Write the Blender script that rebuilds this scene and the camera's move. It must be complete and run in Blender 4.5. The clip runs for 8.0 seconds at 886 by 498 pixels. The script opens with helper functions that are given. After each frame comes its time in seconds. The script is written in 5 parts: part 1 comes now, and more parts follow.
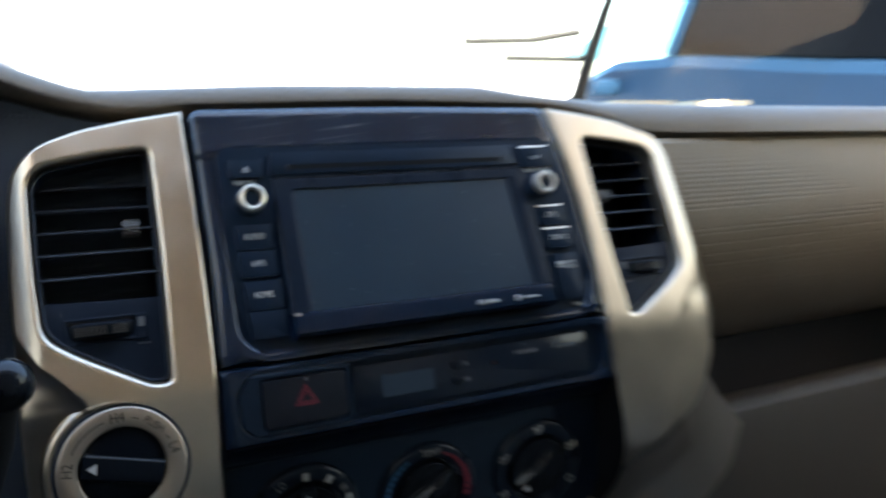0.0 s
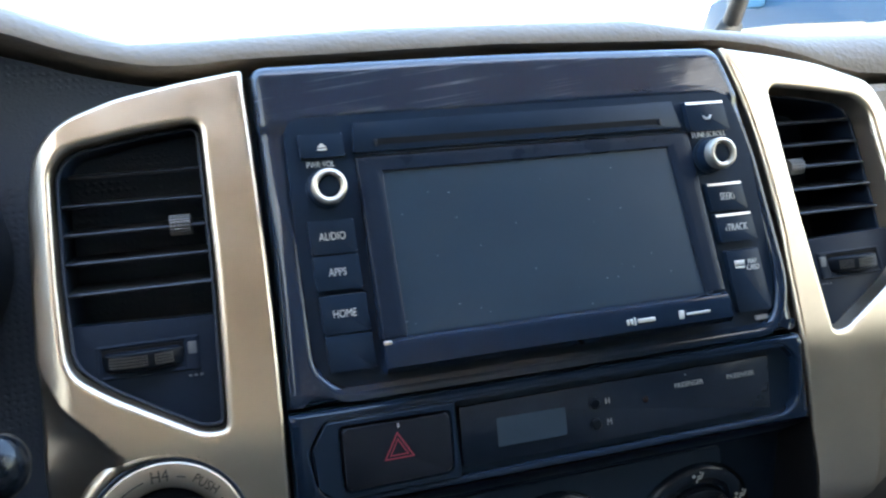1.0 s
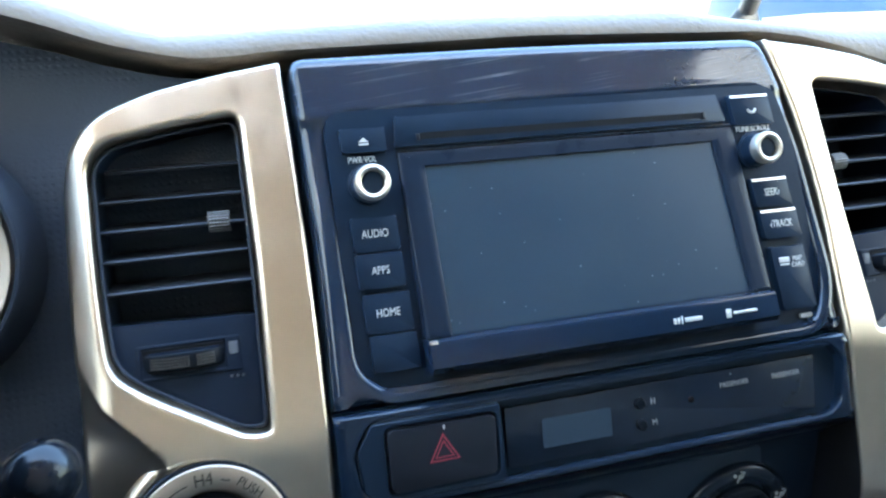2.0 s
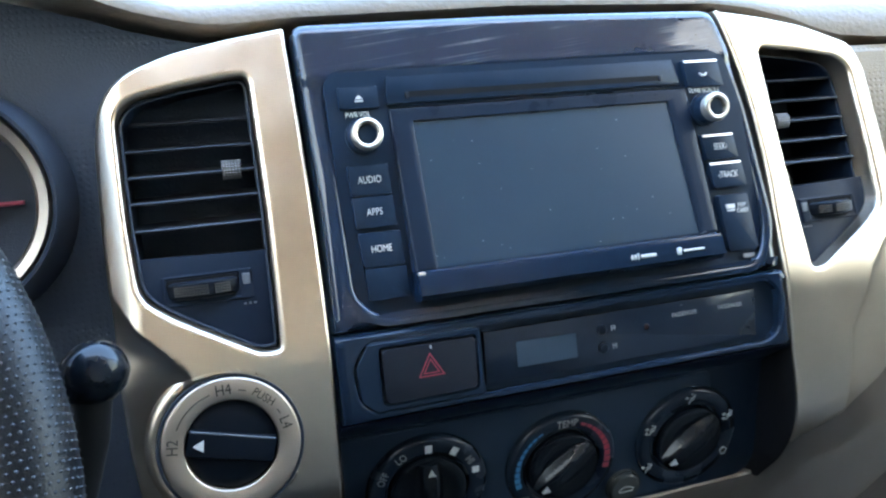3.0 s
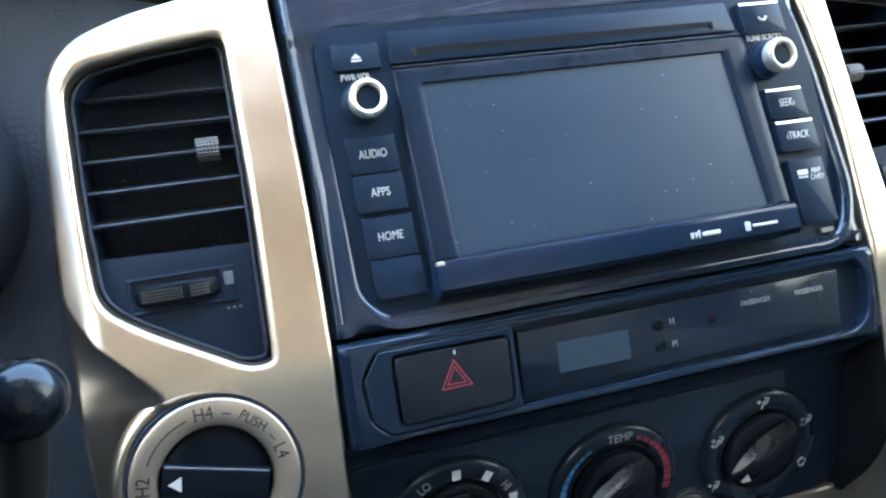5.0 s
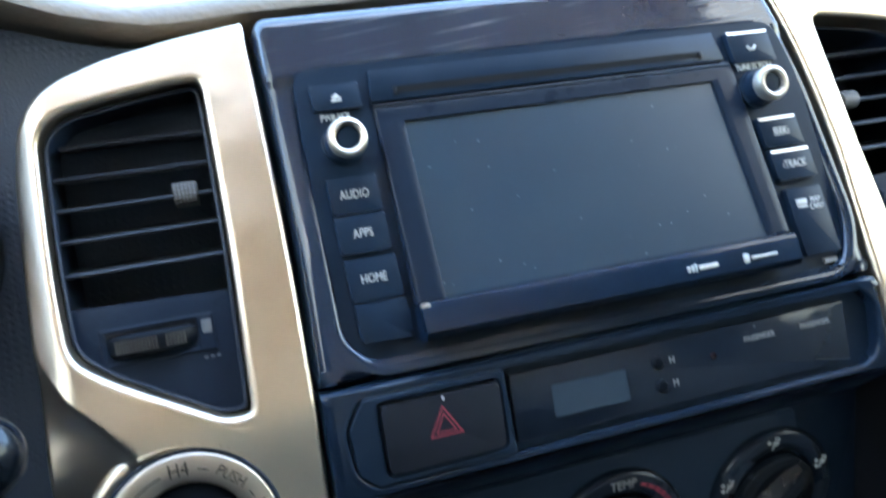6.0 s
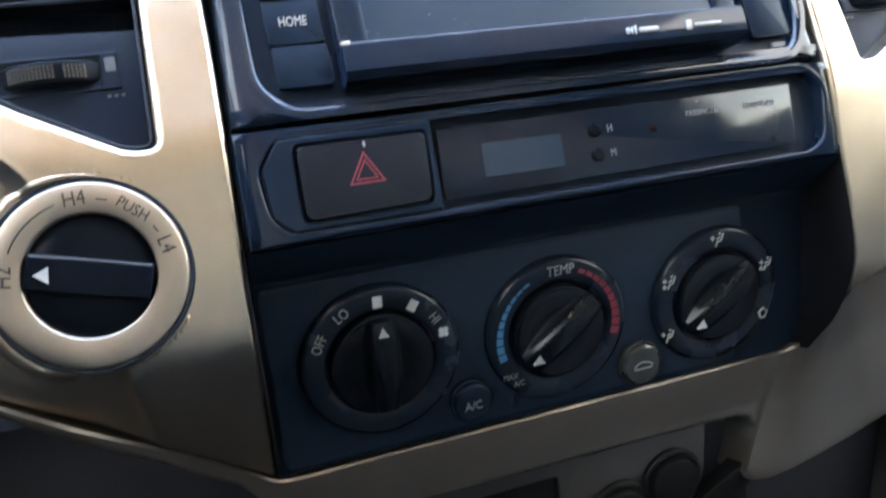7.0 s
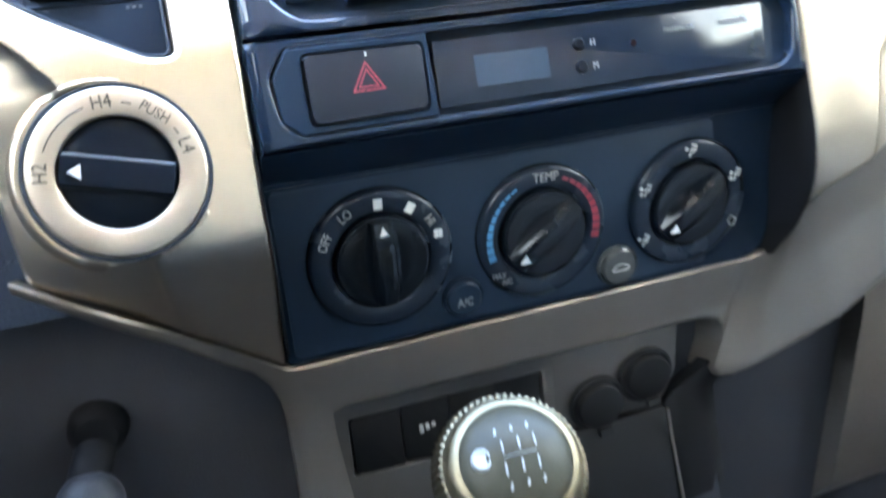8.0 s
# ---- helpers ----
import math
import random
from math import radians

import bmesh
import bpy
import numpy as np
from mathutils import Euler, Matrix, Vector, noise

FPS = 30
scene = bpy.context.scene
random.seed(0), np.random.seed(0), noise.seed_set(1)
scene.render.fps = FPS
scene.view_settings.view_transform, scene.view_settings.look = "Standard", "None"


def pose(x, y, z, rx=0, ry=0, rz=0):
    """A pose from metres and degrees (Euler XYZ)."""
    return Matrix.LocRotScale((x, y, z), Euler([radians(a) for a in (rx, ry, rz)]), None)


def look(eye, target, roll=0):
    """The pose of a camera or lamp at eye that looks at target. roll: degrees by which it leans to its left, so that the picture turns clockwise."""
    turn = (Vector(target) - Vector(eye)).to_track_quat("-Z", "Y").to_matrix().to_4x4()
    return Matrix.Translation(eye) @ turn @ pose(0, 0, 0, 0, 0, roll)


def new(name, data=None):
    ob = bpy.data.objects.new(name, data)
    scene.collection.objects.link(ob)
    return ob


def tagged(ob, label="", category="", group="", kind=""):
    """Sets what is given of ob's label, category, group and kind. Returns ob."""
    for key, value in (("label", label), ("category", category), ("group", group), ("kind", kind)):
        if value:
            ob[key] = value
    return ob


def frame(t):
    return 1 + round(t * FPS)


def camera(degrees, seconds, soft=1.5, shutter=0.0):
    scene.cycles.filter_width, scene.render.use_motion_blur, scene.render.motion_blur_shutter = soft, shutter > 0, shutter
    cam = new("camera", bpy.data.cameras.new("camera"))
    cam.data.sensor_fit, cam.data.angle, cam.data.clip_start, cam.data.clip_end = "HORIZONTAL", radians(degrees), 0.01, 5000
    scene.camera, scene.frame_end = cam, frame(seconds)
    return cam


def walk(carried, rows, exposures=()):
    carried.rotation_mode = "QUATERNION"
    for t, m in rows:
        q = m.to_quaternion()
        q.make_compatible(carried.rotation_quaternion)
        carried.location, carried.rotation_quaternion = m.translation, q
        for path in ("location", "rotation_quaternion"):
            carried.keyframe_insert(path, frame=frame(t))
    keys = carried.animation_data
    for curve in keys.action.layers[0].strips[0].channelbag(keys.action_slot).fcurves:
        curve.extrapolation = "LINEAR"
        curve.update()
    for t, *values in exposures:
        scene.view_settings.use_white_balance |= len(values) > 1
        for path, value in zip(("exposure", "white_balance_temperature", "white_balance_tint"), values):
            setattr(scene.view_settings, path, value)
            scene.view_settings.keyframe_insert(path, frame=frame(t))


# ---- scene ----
# ---- camera and walk ----
LEANBACK = 20.0                                   # the console face leans back from upright
S = pose(0, 0, 1.15, -LEANBACK, 0, 0)             # console axes (x right, y into the dash, z up its face) into the world
cam = camera(62.0, 8.0, soft=2.2, shutter=0.6)
ROWS = [
    (0, -0.1676, -0.4099, -0.0443, 94.69, 7.40, -23.93),
    (0.1, -0.1531, -0.3862, -0.0319, 93.44, 6.18, -20.75),
    (0.4, -0.1402, -0.3262, -0.0134, 92.27, 6.61, -15.25),
    (0.5, -0.1399, -0.3184, -0.0088, 91.57, 6.09, -14.53),
    (0.8, -0.1330, -0.3159, -0.0028, 90.36, 5.92, -13.44),
    (1, -0.1286, -0.3141, -0.0013, 89.88, 6.35, -14.80),
    (1.5, -0.1203, -0.2873, -0.0101, 88.55, 6.74, -15.04),
    (1.7, -0.1296, -0.2889, 0.0022, 89.00, 6.30, -14.68),
    (2.8, -0.1588, -0.3529, -0.0091, 87.70, 6.39, -16.16),
    (3, -0.1592, -0.3435, -0.0113, 87.28, 6.42, -16.23),
    (3.5, -0.1591, -0.3349, -0.0107, 87.68, 7.07, -15.39),
    (3.8, -0.1591, -0.3246, -0.0128, 88.10, 7.34, -14.68),
    (4, -0.1612, -0.3208, -0.0102, 88.05, 7.08, -14.21),
    (4.2, -0.1604, -0.3104, -0.0104, 87.91, 7.04, -14.18),
    (5.3, -0.1436, -0.2819, -0.0235, 88.62, 9.45, -15.35),
    (5.4, -0.1478, -0.2838, -0.0146, 89.29, 9.42, -15.60),
    (5.5, -0.1500, -0.2884, -0.0062, 90.20, 9.36, -15.32),
    (5.6, -0.1491, -0.2880, -0.0047, 91.21, 9.39, -15.08),
    (5.8, -0.1400, -0.2798, -0.0161, 92.07, 9.80, -14.11),
    (6, -0.1354, -0.2788, -0.0262, 91.72, 10.32, -14.30),
    (6.5, -0.1198, -0.2783, -0.0713, 90.65, 10.38, -14.47),
    (6.7, -0.1200, -0.2780, -0.0932, 89.83, 10.28, -15.31),
    (7, -0.1263, -0.2650, -0.1095, 89.59, 10.07, -15.89),
    (7.4, -0.1288, -0.2639, -0.1144, 88.37, 10.15, -15.70),
    (7.5, -0.1303, -0.2627, -0.1169, 88.22, 10.25, -15.65),
    (7.7, -0.1313, -0.2676, -0.1193, 87.35, 10.20, -15.55),
    (7.9, -0.1354, -0.2816, -0.1201, 85.59, 10.16, -16.35),
    (8, -0.1390, -0.2883, -0.1228, 84.85, 10.12, -16.94),
]
walk(cam, [(t, S @ pose(x, y, z, rx, ry, rz)) for t, x, y, z, rx, ry, rz in ROWS],
     [(0.0, 3.8, 7000, 8), (0.5, 4.1, 6900, 8), (1.0, 4.7, 6800, 7), (1.5, 5.1, 6350, 3), (3.0, 5.35, 6550, 5), (3.5, 5.4, 6650, 6), (5.5, 5.65, 6700, 5), (6.0, 5.3, 6650, 4), (6.5, 4.95, 6500, 4), (7.0, 5.55, 7400, 11), (7.5, 6.1, 7400, 11), (8.0, 6.75, 6800, 7)])

# ---- world, sun, exposure ----
world = bpy.data.worlds.new("sky")
scene.world = world
world.use_nodes = True
wn = world.node_tree
sky = wn.nodes.new("ShaderNodeTexSky")
sky.sky_type, sky.sun_disc = "NISHITA", False
sky.sun_elevation, sky.sun_rotation = radians(47.5), radians(174.5)
sky.air_density, sky.dust_density = 1.0, 1.5
wn.links.new(sky.outputs["Color"], wn.nodes["Background"].inputs["Color"])
wn.nodes["Background"].inputs["Strength"].default_value = 0.15
sun_data = bpy.data.lights.new("sun", "SUN")
sun_data.energy, sun_data.angle, sun_data.color = 5.0, radians(0.6), (1.0, 0.9, 0.76)
sun = new("sun", sun_data)
sun.matrix_world = look((0.8, -8.2, 9.0), (0, 0, 0))


# ---- materials ----
def material(name, base, rough=0.5, metal=0.0, grain=0.0, grain_scale=900.0, vary=0.12, vary_scale=25.0, coat=0.0, smudge=0.0,
             streak=None, scratch=0.0, dots=0.0, dot_scale=250.0, specks=0.0, spec=0.5, flake=False):
    """A plastic, paint, leather or metal: colour and gloss vary at two scales, with fine relief; dots are perforations, specks are dust."""
    m = bpy.data.materials.new(name)
    m.use_nodes = True
    nt = m.node_tree
    n, link = nt.nodes, nt.links.new
    b = n["Principled BSDF"]
    b.inputs["Metallic"].default_value = metal
    b.inputs["Coat Weight"].default_value = coat
    b.inputs["Coat Roughness"].default_value = 0.06
    b.inputs["Specular IOR Level"].default_value = spec
    co = n.new("ShaderNodeTexCoord")
    big = n.new("ShaderNodeTexNoise")
    big.inputs["Scale"].default_value, big.inputs["Detail"].default_value = vary_scale, 4.0
    link(co.outputs["Object"], big.inputs["Vector"])
    fine = n.new("ShaderNodeTexNoise")
    fine.inputs["Scale"].default_value, fine.inputs["Detail"].default_value = grain_scale, 2.0
    link(co.outputs["Object"], fine.inputs["Vector"])
    add = n.new("ShaderNodeMath")
    add.operation = "MULTIPLY_ADD"
    link(fine.outputs["Fac"], add.inputs[0])
    add.inputs[1].default_value = 0.35
    link(big.outputs["Fac"], add.inputs[2])
    span = n.new("ShaderNodeMapRange")
    span.inputs["From Min"].default_value, span.inputs["From Max"].default_value = 0.3, 1.05
    span.inputs["To Min"].default_value, span.inputs["To Max"].default_value = 1 - vary, 1 + vary
    link(add.outputs[0], span.inputs["Value"])
    tint = n.new("ShaderNodeVectorMath")
    tint.operation = "SCALE"
    tint.inputs[0].default_value = base
    link(span.outputs["Result"], tint.inputs["Scale"])
    colour = tint.outputs["Vector"]
    if specks:
        cells = n.new("ShaderNodeTexVoronoi")
        cells.inputs["Scale"].default_value = 210.0
        link(co.outputs["Object"], cells.inputs["Vector"])
        near = n.new("ShaderNodeMapRange")
        near.inputs["From Min"].default_value, near.inputs["From Max"].default_value = 0.035, 0.085
        near.inputs["To Min"].default_value, near.inputs["To Max"].default_value = 1.0, 0.0
        link(cells.outputs["Distance"], near.inputs["Value"])
        pick = n.new("ShaderNodeSeparateColor")
        link(cells.outputs["Color"], pick.inputs["Color"])
        few = n.new("ShaderNodeMath")
        few.operation, few.inputs[1].default_value = "GREATER_THAN", 1.0 - specks
        link(pick.outputs[0], few.inputs[0])
        both = n.new("ShaderNodeMath")
        both.operation = "MULTIPLY"
        link(near.outputs["Result"], both.inputs[0])
        link(few.outputs[0], both.inputs[1])
        dust = n.new("ShaderNodeMix")
        dust.data_type = "RGBA"
        link(both.outputs[0], dust.inputs["Factor"])
        link(colour, dust.inputs[6])
        dust.inputs[7].default_value = (0.27, 0.29, 0.31, 1)
        colour = dust.outputs[2]
    if scratch:
        lay = n.new("ShaderNodeMapping")
        lay.inputs["Scale"].default_value = (9, 40, 1100)
        lean = n.new("ShaderNodeMapping")
        lean.inputs["Rotation"].default_value = (0, radians(7), 0)
        link(co.outputs["Object"], lean.inputs["Vector"])
        link(lean.outputs["Vector"], lay.inputs["Vector"])
        hair = n.new("ShaderNodeTexNoise")
        hair.inputs["Scale"].default_value, hair.inputs["Detail"].default_value = 1.0, 0.0
        link(lay.outputs["Vector"], hair.inputs["Vector"])
        thin = n.new("ShaderNodeMapRange")
        thin.inputs["From Min"].default_value, thin.inputs["From Max"].default_value = 0.56, 0.72
        link(hair.outputs["Fac"], thin.inputs["Value"])
        area = n.new("ShaderNodeMapRange")
        area.inputs["From Min"].default_value, area.inputs["From Max"].default_value = 0.42, 0.62
        area.inputs["To Max"].default_value = scratch
        link(big.outputs["Fac"], area.inputs["Value"])
        high = n.new("ShaderNodeSeparateXYZ")
        link(co.outputs["Object"], high.inputs["Vector"])
        hood_only = n.new("ShaderNodeMapRange")
        hood_only.inputs["From Min"].default_value, hood_only.inputs["From Max"].default_value = 0.058, 0.066
        link(high.outputs["Z"], hood_only.inputs["Value"])
        rubbed = n.new("ShaderNodeMath")
        rubbed.operation = "MULTIPLY"
        link(area.outputs["Result"], rubbed.inputs[0])
        link(hood_only.outputs["Result"], rubbed.inputs[1])
        area = rubbed
        much = n.new("ShaderNodeMath")
        much.operation = "MULTIPLY"
        link(thin.outputs["Result"], much.inputs[0])
        link(area.outputs[0], much.inputs[1])
        rub = n.new("ShaderNodeMix")
        rub.data_type = "RGBA"
        link(much.outputs[0], rub.inputs["Factor"])
        link(colour, rub.inputs[6])
        rub.inputs[7].default_value = (0.30, 0.32, 0.34, 1)
        colour = rub.outputs[2]
    link(colour, b.inputs["Base Color"])
    worn = n.new("ShaderNodeMapRange")
    worn.inputs["To Min"].default_value, worn.inputs["To Max"].default_value = max(0.02, rough - 0.04 - smudge), rough + 0.04 + smudge
    worn.inputs["From Min"].default_value, worn.inputs["From Max"].default_value = 0.3, 0.7
    src = big
    if streak:
        turn = n.new("ShaderNodeMapping")
        turn.inputs["Scale"].default_value = streak
        turn.inputs["Rotation"].default_value = (0, radians(12), 0)
        link(co.outputs["Object"], turn.inputs["Vector"])
        src = n.new("ShaderNodeTexNoise")
        src.inputs["Scale"].default_value, src.inputs["Detail"].default_value = 1.0, 5.0
        link(turn.outputs["Vector"], src.inputs["Vector"])
    link(src.outputs["Fac"], worn.inputs["Value"])
    link(worn.outputs["Result"], b.inputs["Roughness"])
    height = fine.outputs["Fac"]
    if dots:
        flat = n.new("ShaderNodeTexVoronoi")
        flat.inputs["Scale"].default_value, flat.inputs["Randomness"].default_value = dot_scale, 0.0
        link(co.outputs["Object"], flat.inputs["Vector"])
        pit = n.new("ShaderNodeMapRange")
        pit.inputs["From Min"].default_value, pit.inputs["From Max"].default_value = 0.16, 0.34
        link(flat.outputs["Distance"], pit.inputs["Value"])
        sum_ = n.new("ShaderNodeMath")
        sum_.operation, sum_.inputs[1].default_value = "MULTIPLY_ADD", dots
        link(pit.outputs["Result"], sum_.inputs[0])
        link(fine.outputs["Fac"], sum_.inputs[2])
        height = sum_.outputs[0]
    if grain:
        bump = n.new("ShaderNodeBump")
        bump.inputs["Strength"].default_value, bump.inputs["Distance"].default_value = grain, 0.0006
        link(height, bump.inputs["Height"])
        link(bump.outputs["Normal"], b.inputs["Normal"])
    if flake:
        # metallic flake paint: a soft sheen with no long tail, over a little plain colour
        sheen, plain, mix = n.new("ShaderNodeBsdfAnisotropic"), n.new("ShaderNodeBsdfDiffuse"), n.new("ShaderNodeMixShader")
        sheen.distribution = "BECKMANN"
        mix.inputs[0].default_value = metal
        for node in (sheen, plain):
            link(colour, node.inputs["Color"])
        link(worn.outputs["Result"], sheen.inputs["Roughness"])
        link(plain.outputs[0], mix.inputs[1])
        link(sheen.outputs[0], mix.inputs[2])
        link(mix.outputs[0], n["Material Output"].inputs["Surface"])
    return m


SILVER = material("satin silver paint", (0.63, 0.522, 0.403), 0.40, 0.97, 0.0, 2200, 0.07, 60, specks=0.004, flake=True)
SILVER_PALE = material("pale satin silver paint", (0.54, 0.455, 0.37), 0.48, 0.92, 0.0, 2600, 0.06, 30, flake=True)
# Darker copies of SILVER: shade at the console's foot is put into the colour.
SILVER_SHADED = material("satin silver paint darkened for shade", (0.30, 0.26, 0.22), 0.45, 0.8, 0.0, 2600, 0.1, 30, flake=True)
SILVER_DARK = material("shaded silver and grey paint", (0.10, 0.092, 0.085), 0.46, 0.6, 0.05, 2600, 0.1, 30)
DARKGREY = material("dark grey plastic", (0.075, 0.068, 0.06), 0.45, 0.0, 0.1, 1800, 0.1, 30, spec=0.3)
# GLOSS to VENT: haze over the blacks is mixed in as a blue lift.
GLOSS = material("gloss black plastic", (0.0075, 0.015, 0.028), 0.09, 0, 0.0, 800, 0.2, 60, specks=0.015, spec=0.3)
SCRATCHED = material("scratched gloss black plastic", (0.008, 0.016, 0.030), 0.09, 0, 0.0, 800, 0.2, 22, coat=0.0, smudge=0.02, streak=(18, 260, 700), scratch=0.3, specks=0.02)
SATIN = material("satin black plastic", (0.009, 0.0175, 0.031), 0.36, 0, 0.06, 2200, 0.2, 60, spec=0.12)
MATT = material("grained black plastic", (0.017, 0.022, 0.032), 0.52, 0, 0.35, 1500, 0.2, 40, spec=0.3)
VENT = material("vent black plastic", (0.008, 0.013, 0.022), 0.42, 0, 0.12, 1800, 0.2, 40, spec=0.1, specks=0.02)
SLAT = material("slat black plastic", (0.018, 0.020, 0.025), 0.38, 0, 0.05, 1800, 0.2, 40, spec=0.25)
SCREEN = material("dusty dark screen", (0.0145, 0.030, 0.046), 0.34, 0, 0.0, 700, 0.12, 22, specks=0.45, spec=0.4)
CLOCKGLASS = material("grey clock display", (0.022, 0.037, 0.055), 0.25, 0, 0, 700, 0.08, 30, spec=0.4)
LEATHER = material("black perforated leather", (0.006, 0.0065, 0.008), 0.36, 0, 0.3, 1500, 0.2, 40, spec=0.3)
# Paler than LEATHER: the light caught by the perforations is in the colour.
LEATHER_DOTS = material("lightened leather dots", (0.015, 0.016, 0.017), 0.34, 0, 0.1, 1500, 0.3, 60, spec=0.4)
PAD = material("grained grey brown dash skin", (0.145, 0.114, 0.082), 0.52, 0, 1.0, 300, 0.10, 18, spec=0.35)
GLOVE = material("grained brown glove box skin", (0.085, 0.074, 0.062), 0.42, 0, 0.5, 420, 0.10, 18)
PANEL = material("dimpled grey brown dash skin", (0.205, 0.16, 0.112), 0.5, 0, 0.7, 900, 0.1, 18, dots=1.5, dot_scale=260, spec=0.3)
# The same blue haze is mixed into this base colour.
SIDE = material("dimpled charcoal dash skin", (0.023, 0.032, 0.048), 0.5, 0, 0.5, 900, 0.15, 18, dots=0.6, dot_scale=300, spec=0.3)
DARKTRIM = material("charcoal lower dash plastic", (0.028, 0.030, 0.036), 0.5, 0, 0.4, 900, 0.15, 18, spec=0.3)
# Lighter copy of DARKTRIM: the driver's footwell light is put into the colour.
KNEE_LIT = material("lightened lower dash plastic", (0.052, 0.052, 0.058), 0.55, 0, 0.4, 900, 0.15, 18, spec=0.3)
ALU = material("brushed aluminium", (0.78, 0.76, 0.72), 0.26, 1.0, 0.04, 1500, 0.08, 120)
POLISHED = material("polished steel", (0.15, 0.122, 0.078), 0.46, 1.0, 0.0, 300, 0.25, 200, smudge=0.06)
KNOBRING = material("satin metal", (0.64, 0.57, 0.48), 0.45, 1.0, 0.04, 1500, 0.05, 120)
BALL = material("polished black plastic", (0.005, 0.007, 0.010), 0.17, 0, 0.0, 900, 0.2, 40, spec=0.28)
# CLIMATE to STRIP carry the haze in their bluish base colours as well.
CLIMATE = material("satin climate panel plastic", (0.014, 0.027, 0.047), 0.45, 0, 0.08, 1800, 0.15, 50, spec=0.28)
DIAL = material("smoky dial ring plastic", (0.009, 0.015, 0.025), 0.26, 0, 0.03, 1800, 0.15, 50, spec=0.3)
BEZEL = material("dark screen bezel plastic", (0.009, 0.015, 0.026), 0.3, 0, 0.02, 900, 0.15, 40, spec=0.15)
STRIP = material("dark clock window", (0.009, 0.014, 0.023), 0.14, 0, 0, 800, 0.2, 60, smudge=0.04, specks=0.05, spec=0.3)
DARKHOLE = material("shadowed black plastic", (0.006, 0.006, 0.007), 0.7, 0, 0.1, 800, 0.2, 60, spec=0.15)
WHITE = material("white print", (0.55, 0.55, 0.53), 0.5, 0, 0, 900, 0.08, 400)
GREY = material("grey print", (0.25, 0.25, 0.25), 0.5, 0, 0, 900, 0.1, 400)
INK = material("dark grey print", (0.025, 0.023, 0.021), 0.5, 0, 0, 900, 0.1, 400)
RED = material("red print", (0.25, 0.028, 0.045), 0.45, 0, 0, 900, 0.1, 400)
BLUE = material("blue print", (0.04, 0.17, 0.33), 0.45, 0, 0, 900, 0.1, 400)
HAZARD = material("satin switch plastic", (0.010, 0.012, 0.017), 0.4, 0, 0.05, 2200, 0.2, 60, spec=0.2)
LENS = material("dark red lens", (0.012, 0.005, 0.006), 0.2, 0, 0, 900, 0.1, 400, spec=0.3)
CAP = material("matt black knob plastic", (0.0035, 0.0055, 0.009), 0.34, 0, 0.03, 900, 0.2, 60, spec=0.08)
MARK = material("dim grey print", (0.11, 0.115, 0.12), 0.5, 0, 0, 900, 0.1, 400)
CLEARRING = material("smoky dial plastic", (0.045, 0.049, 0.048), 0.22, 0, 0, 900, 0.2, 60)
SMOKE = material("smoky knob resin", (0.034, 0.030, 0.020), 0.34, 0, 0.0, 900, 0.3, 120, spec=0.1)
DOOR = material("charcoal door plastic", (0.025, 0.024, 0.024), 0.6, 0, 0.4, 900, 0.1, 12)
# For the unseen passenger door only, lighter than DOOR to bounce light.
DOORTAN = material("tan bounce lining", (0.30, 0.25, 0.19), 0.6, 0, 0.4, 900, 0.1, 12)
SEATCLOTH = material("charcoal cloth", (0.015, 0.015, 0.017), 0.9, 0, 0.5, 900, 0.1, 12)
GREYCLOTH = material("grey seat cloth", (0.19, 0.17, 0.15), 0.9, 0, 0.5, 900, 0.1, 12)
HEADLINER = material("grey cloth lining", (0.20, 0.20, 0.21), 0.9, 0, 0.5, 900, 0.08, 12)
CARPET = material("near black floor covering", (0.006, 0.006, 0.0065), 0.95, 0, 0.9, 700, 0.2, 20)
BODYBLUE = material("blue car paint", (0.006, 0.018, 0.038), 0.35, 0.0, 0.0, 3000, 0.05, 3, spec=0.05)
TINT = material("dark tinted car glass", (0.0012, 0.0011, 0.0011), 0.15, 0, 0, 800, 0.2, 5, spec=0.04)
PAINT = material("white car paint", (0.80, 0.80, 0.80), 0.25, 0.0, 0.0, 3000, 0.05, 6, coat=0.8)
RUBBER = material("black rubber", (0.006, 0.006, 0.0065), 0.6, 0, 0.2, 700, 0.2, 30, spec=0.2)
CREAM = material("sunlit cream dash skin", (0.40, 0.34, 0.23), 0.7, 0, 0.1, 500, 0.06, 30)
CONCRETE = material("pale concrete", (0.68, 0.67, 0.65), 0.85, 0, 0.5, 40, 0.15, 0.7)
GREYWOOD = material("weathered grey wood", (0.085, 0.083, 0.085), 0.7, 0, 0.3, 60, 0.2, 3)
PINKWALL = material("dusty pink plaster", (0.105, 0.070, 0.056), 0.8, 0, 0.3, 50, 0.08, 1)


def glass(name, tint):
    m = bpy.data.materials.new(name)
    m.use_nodes = True
    nt = m.node_tree
    out = nt.nodes["Material Output"]
    clear, gloss, mix = (nt.nodes.new(k) for k in ("ShaderNodeBsdfTransparent", "ShaderNodeBsdfGlossy", "ShaderNodeMixShader"))
    clear.inputs["Color"].default_value = (*tint, 1)
    gloss.inputs["Roughness"].default_value = 0.02
    mix.inputs[0].default_value = 0.03
    nt.links.new(clear.outputs[0], mix.inputs[1])
    nt.links.new(gloss.outputs[0], mix.inputs[2])
    nt.links.new(mix.outputs[0], out.inputs["Surface"])
    return m


GLASS = glass("windscreen glass", (0.86, 0.92, 0.93))
CARGLASS = glass("blue tinted car glass", (0.42, 0.68, 0.82))
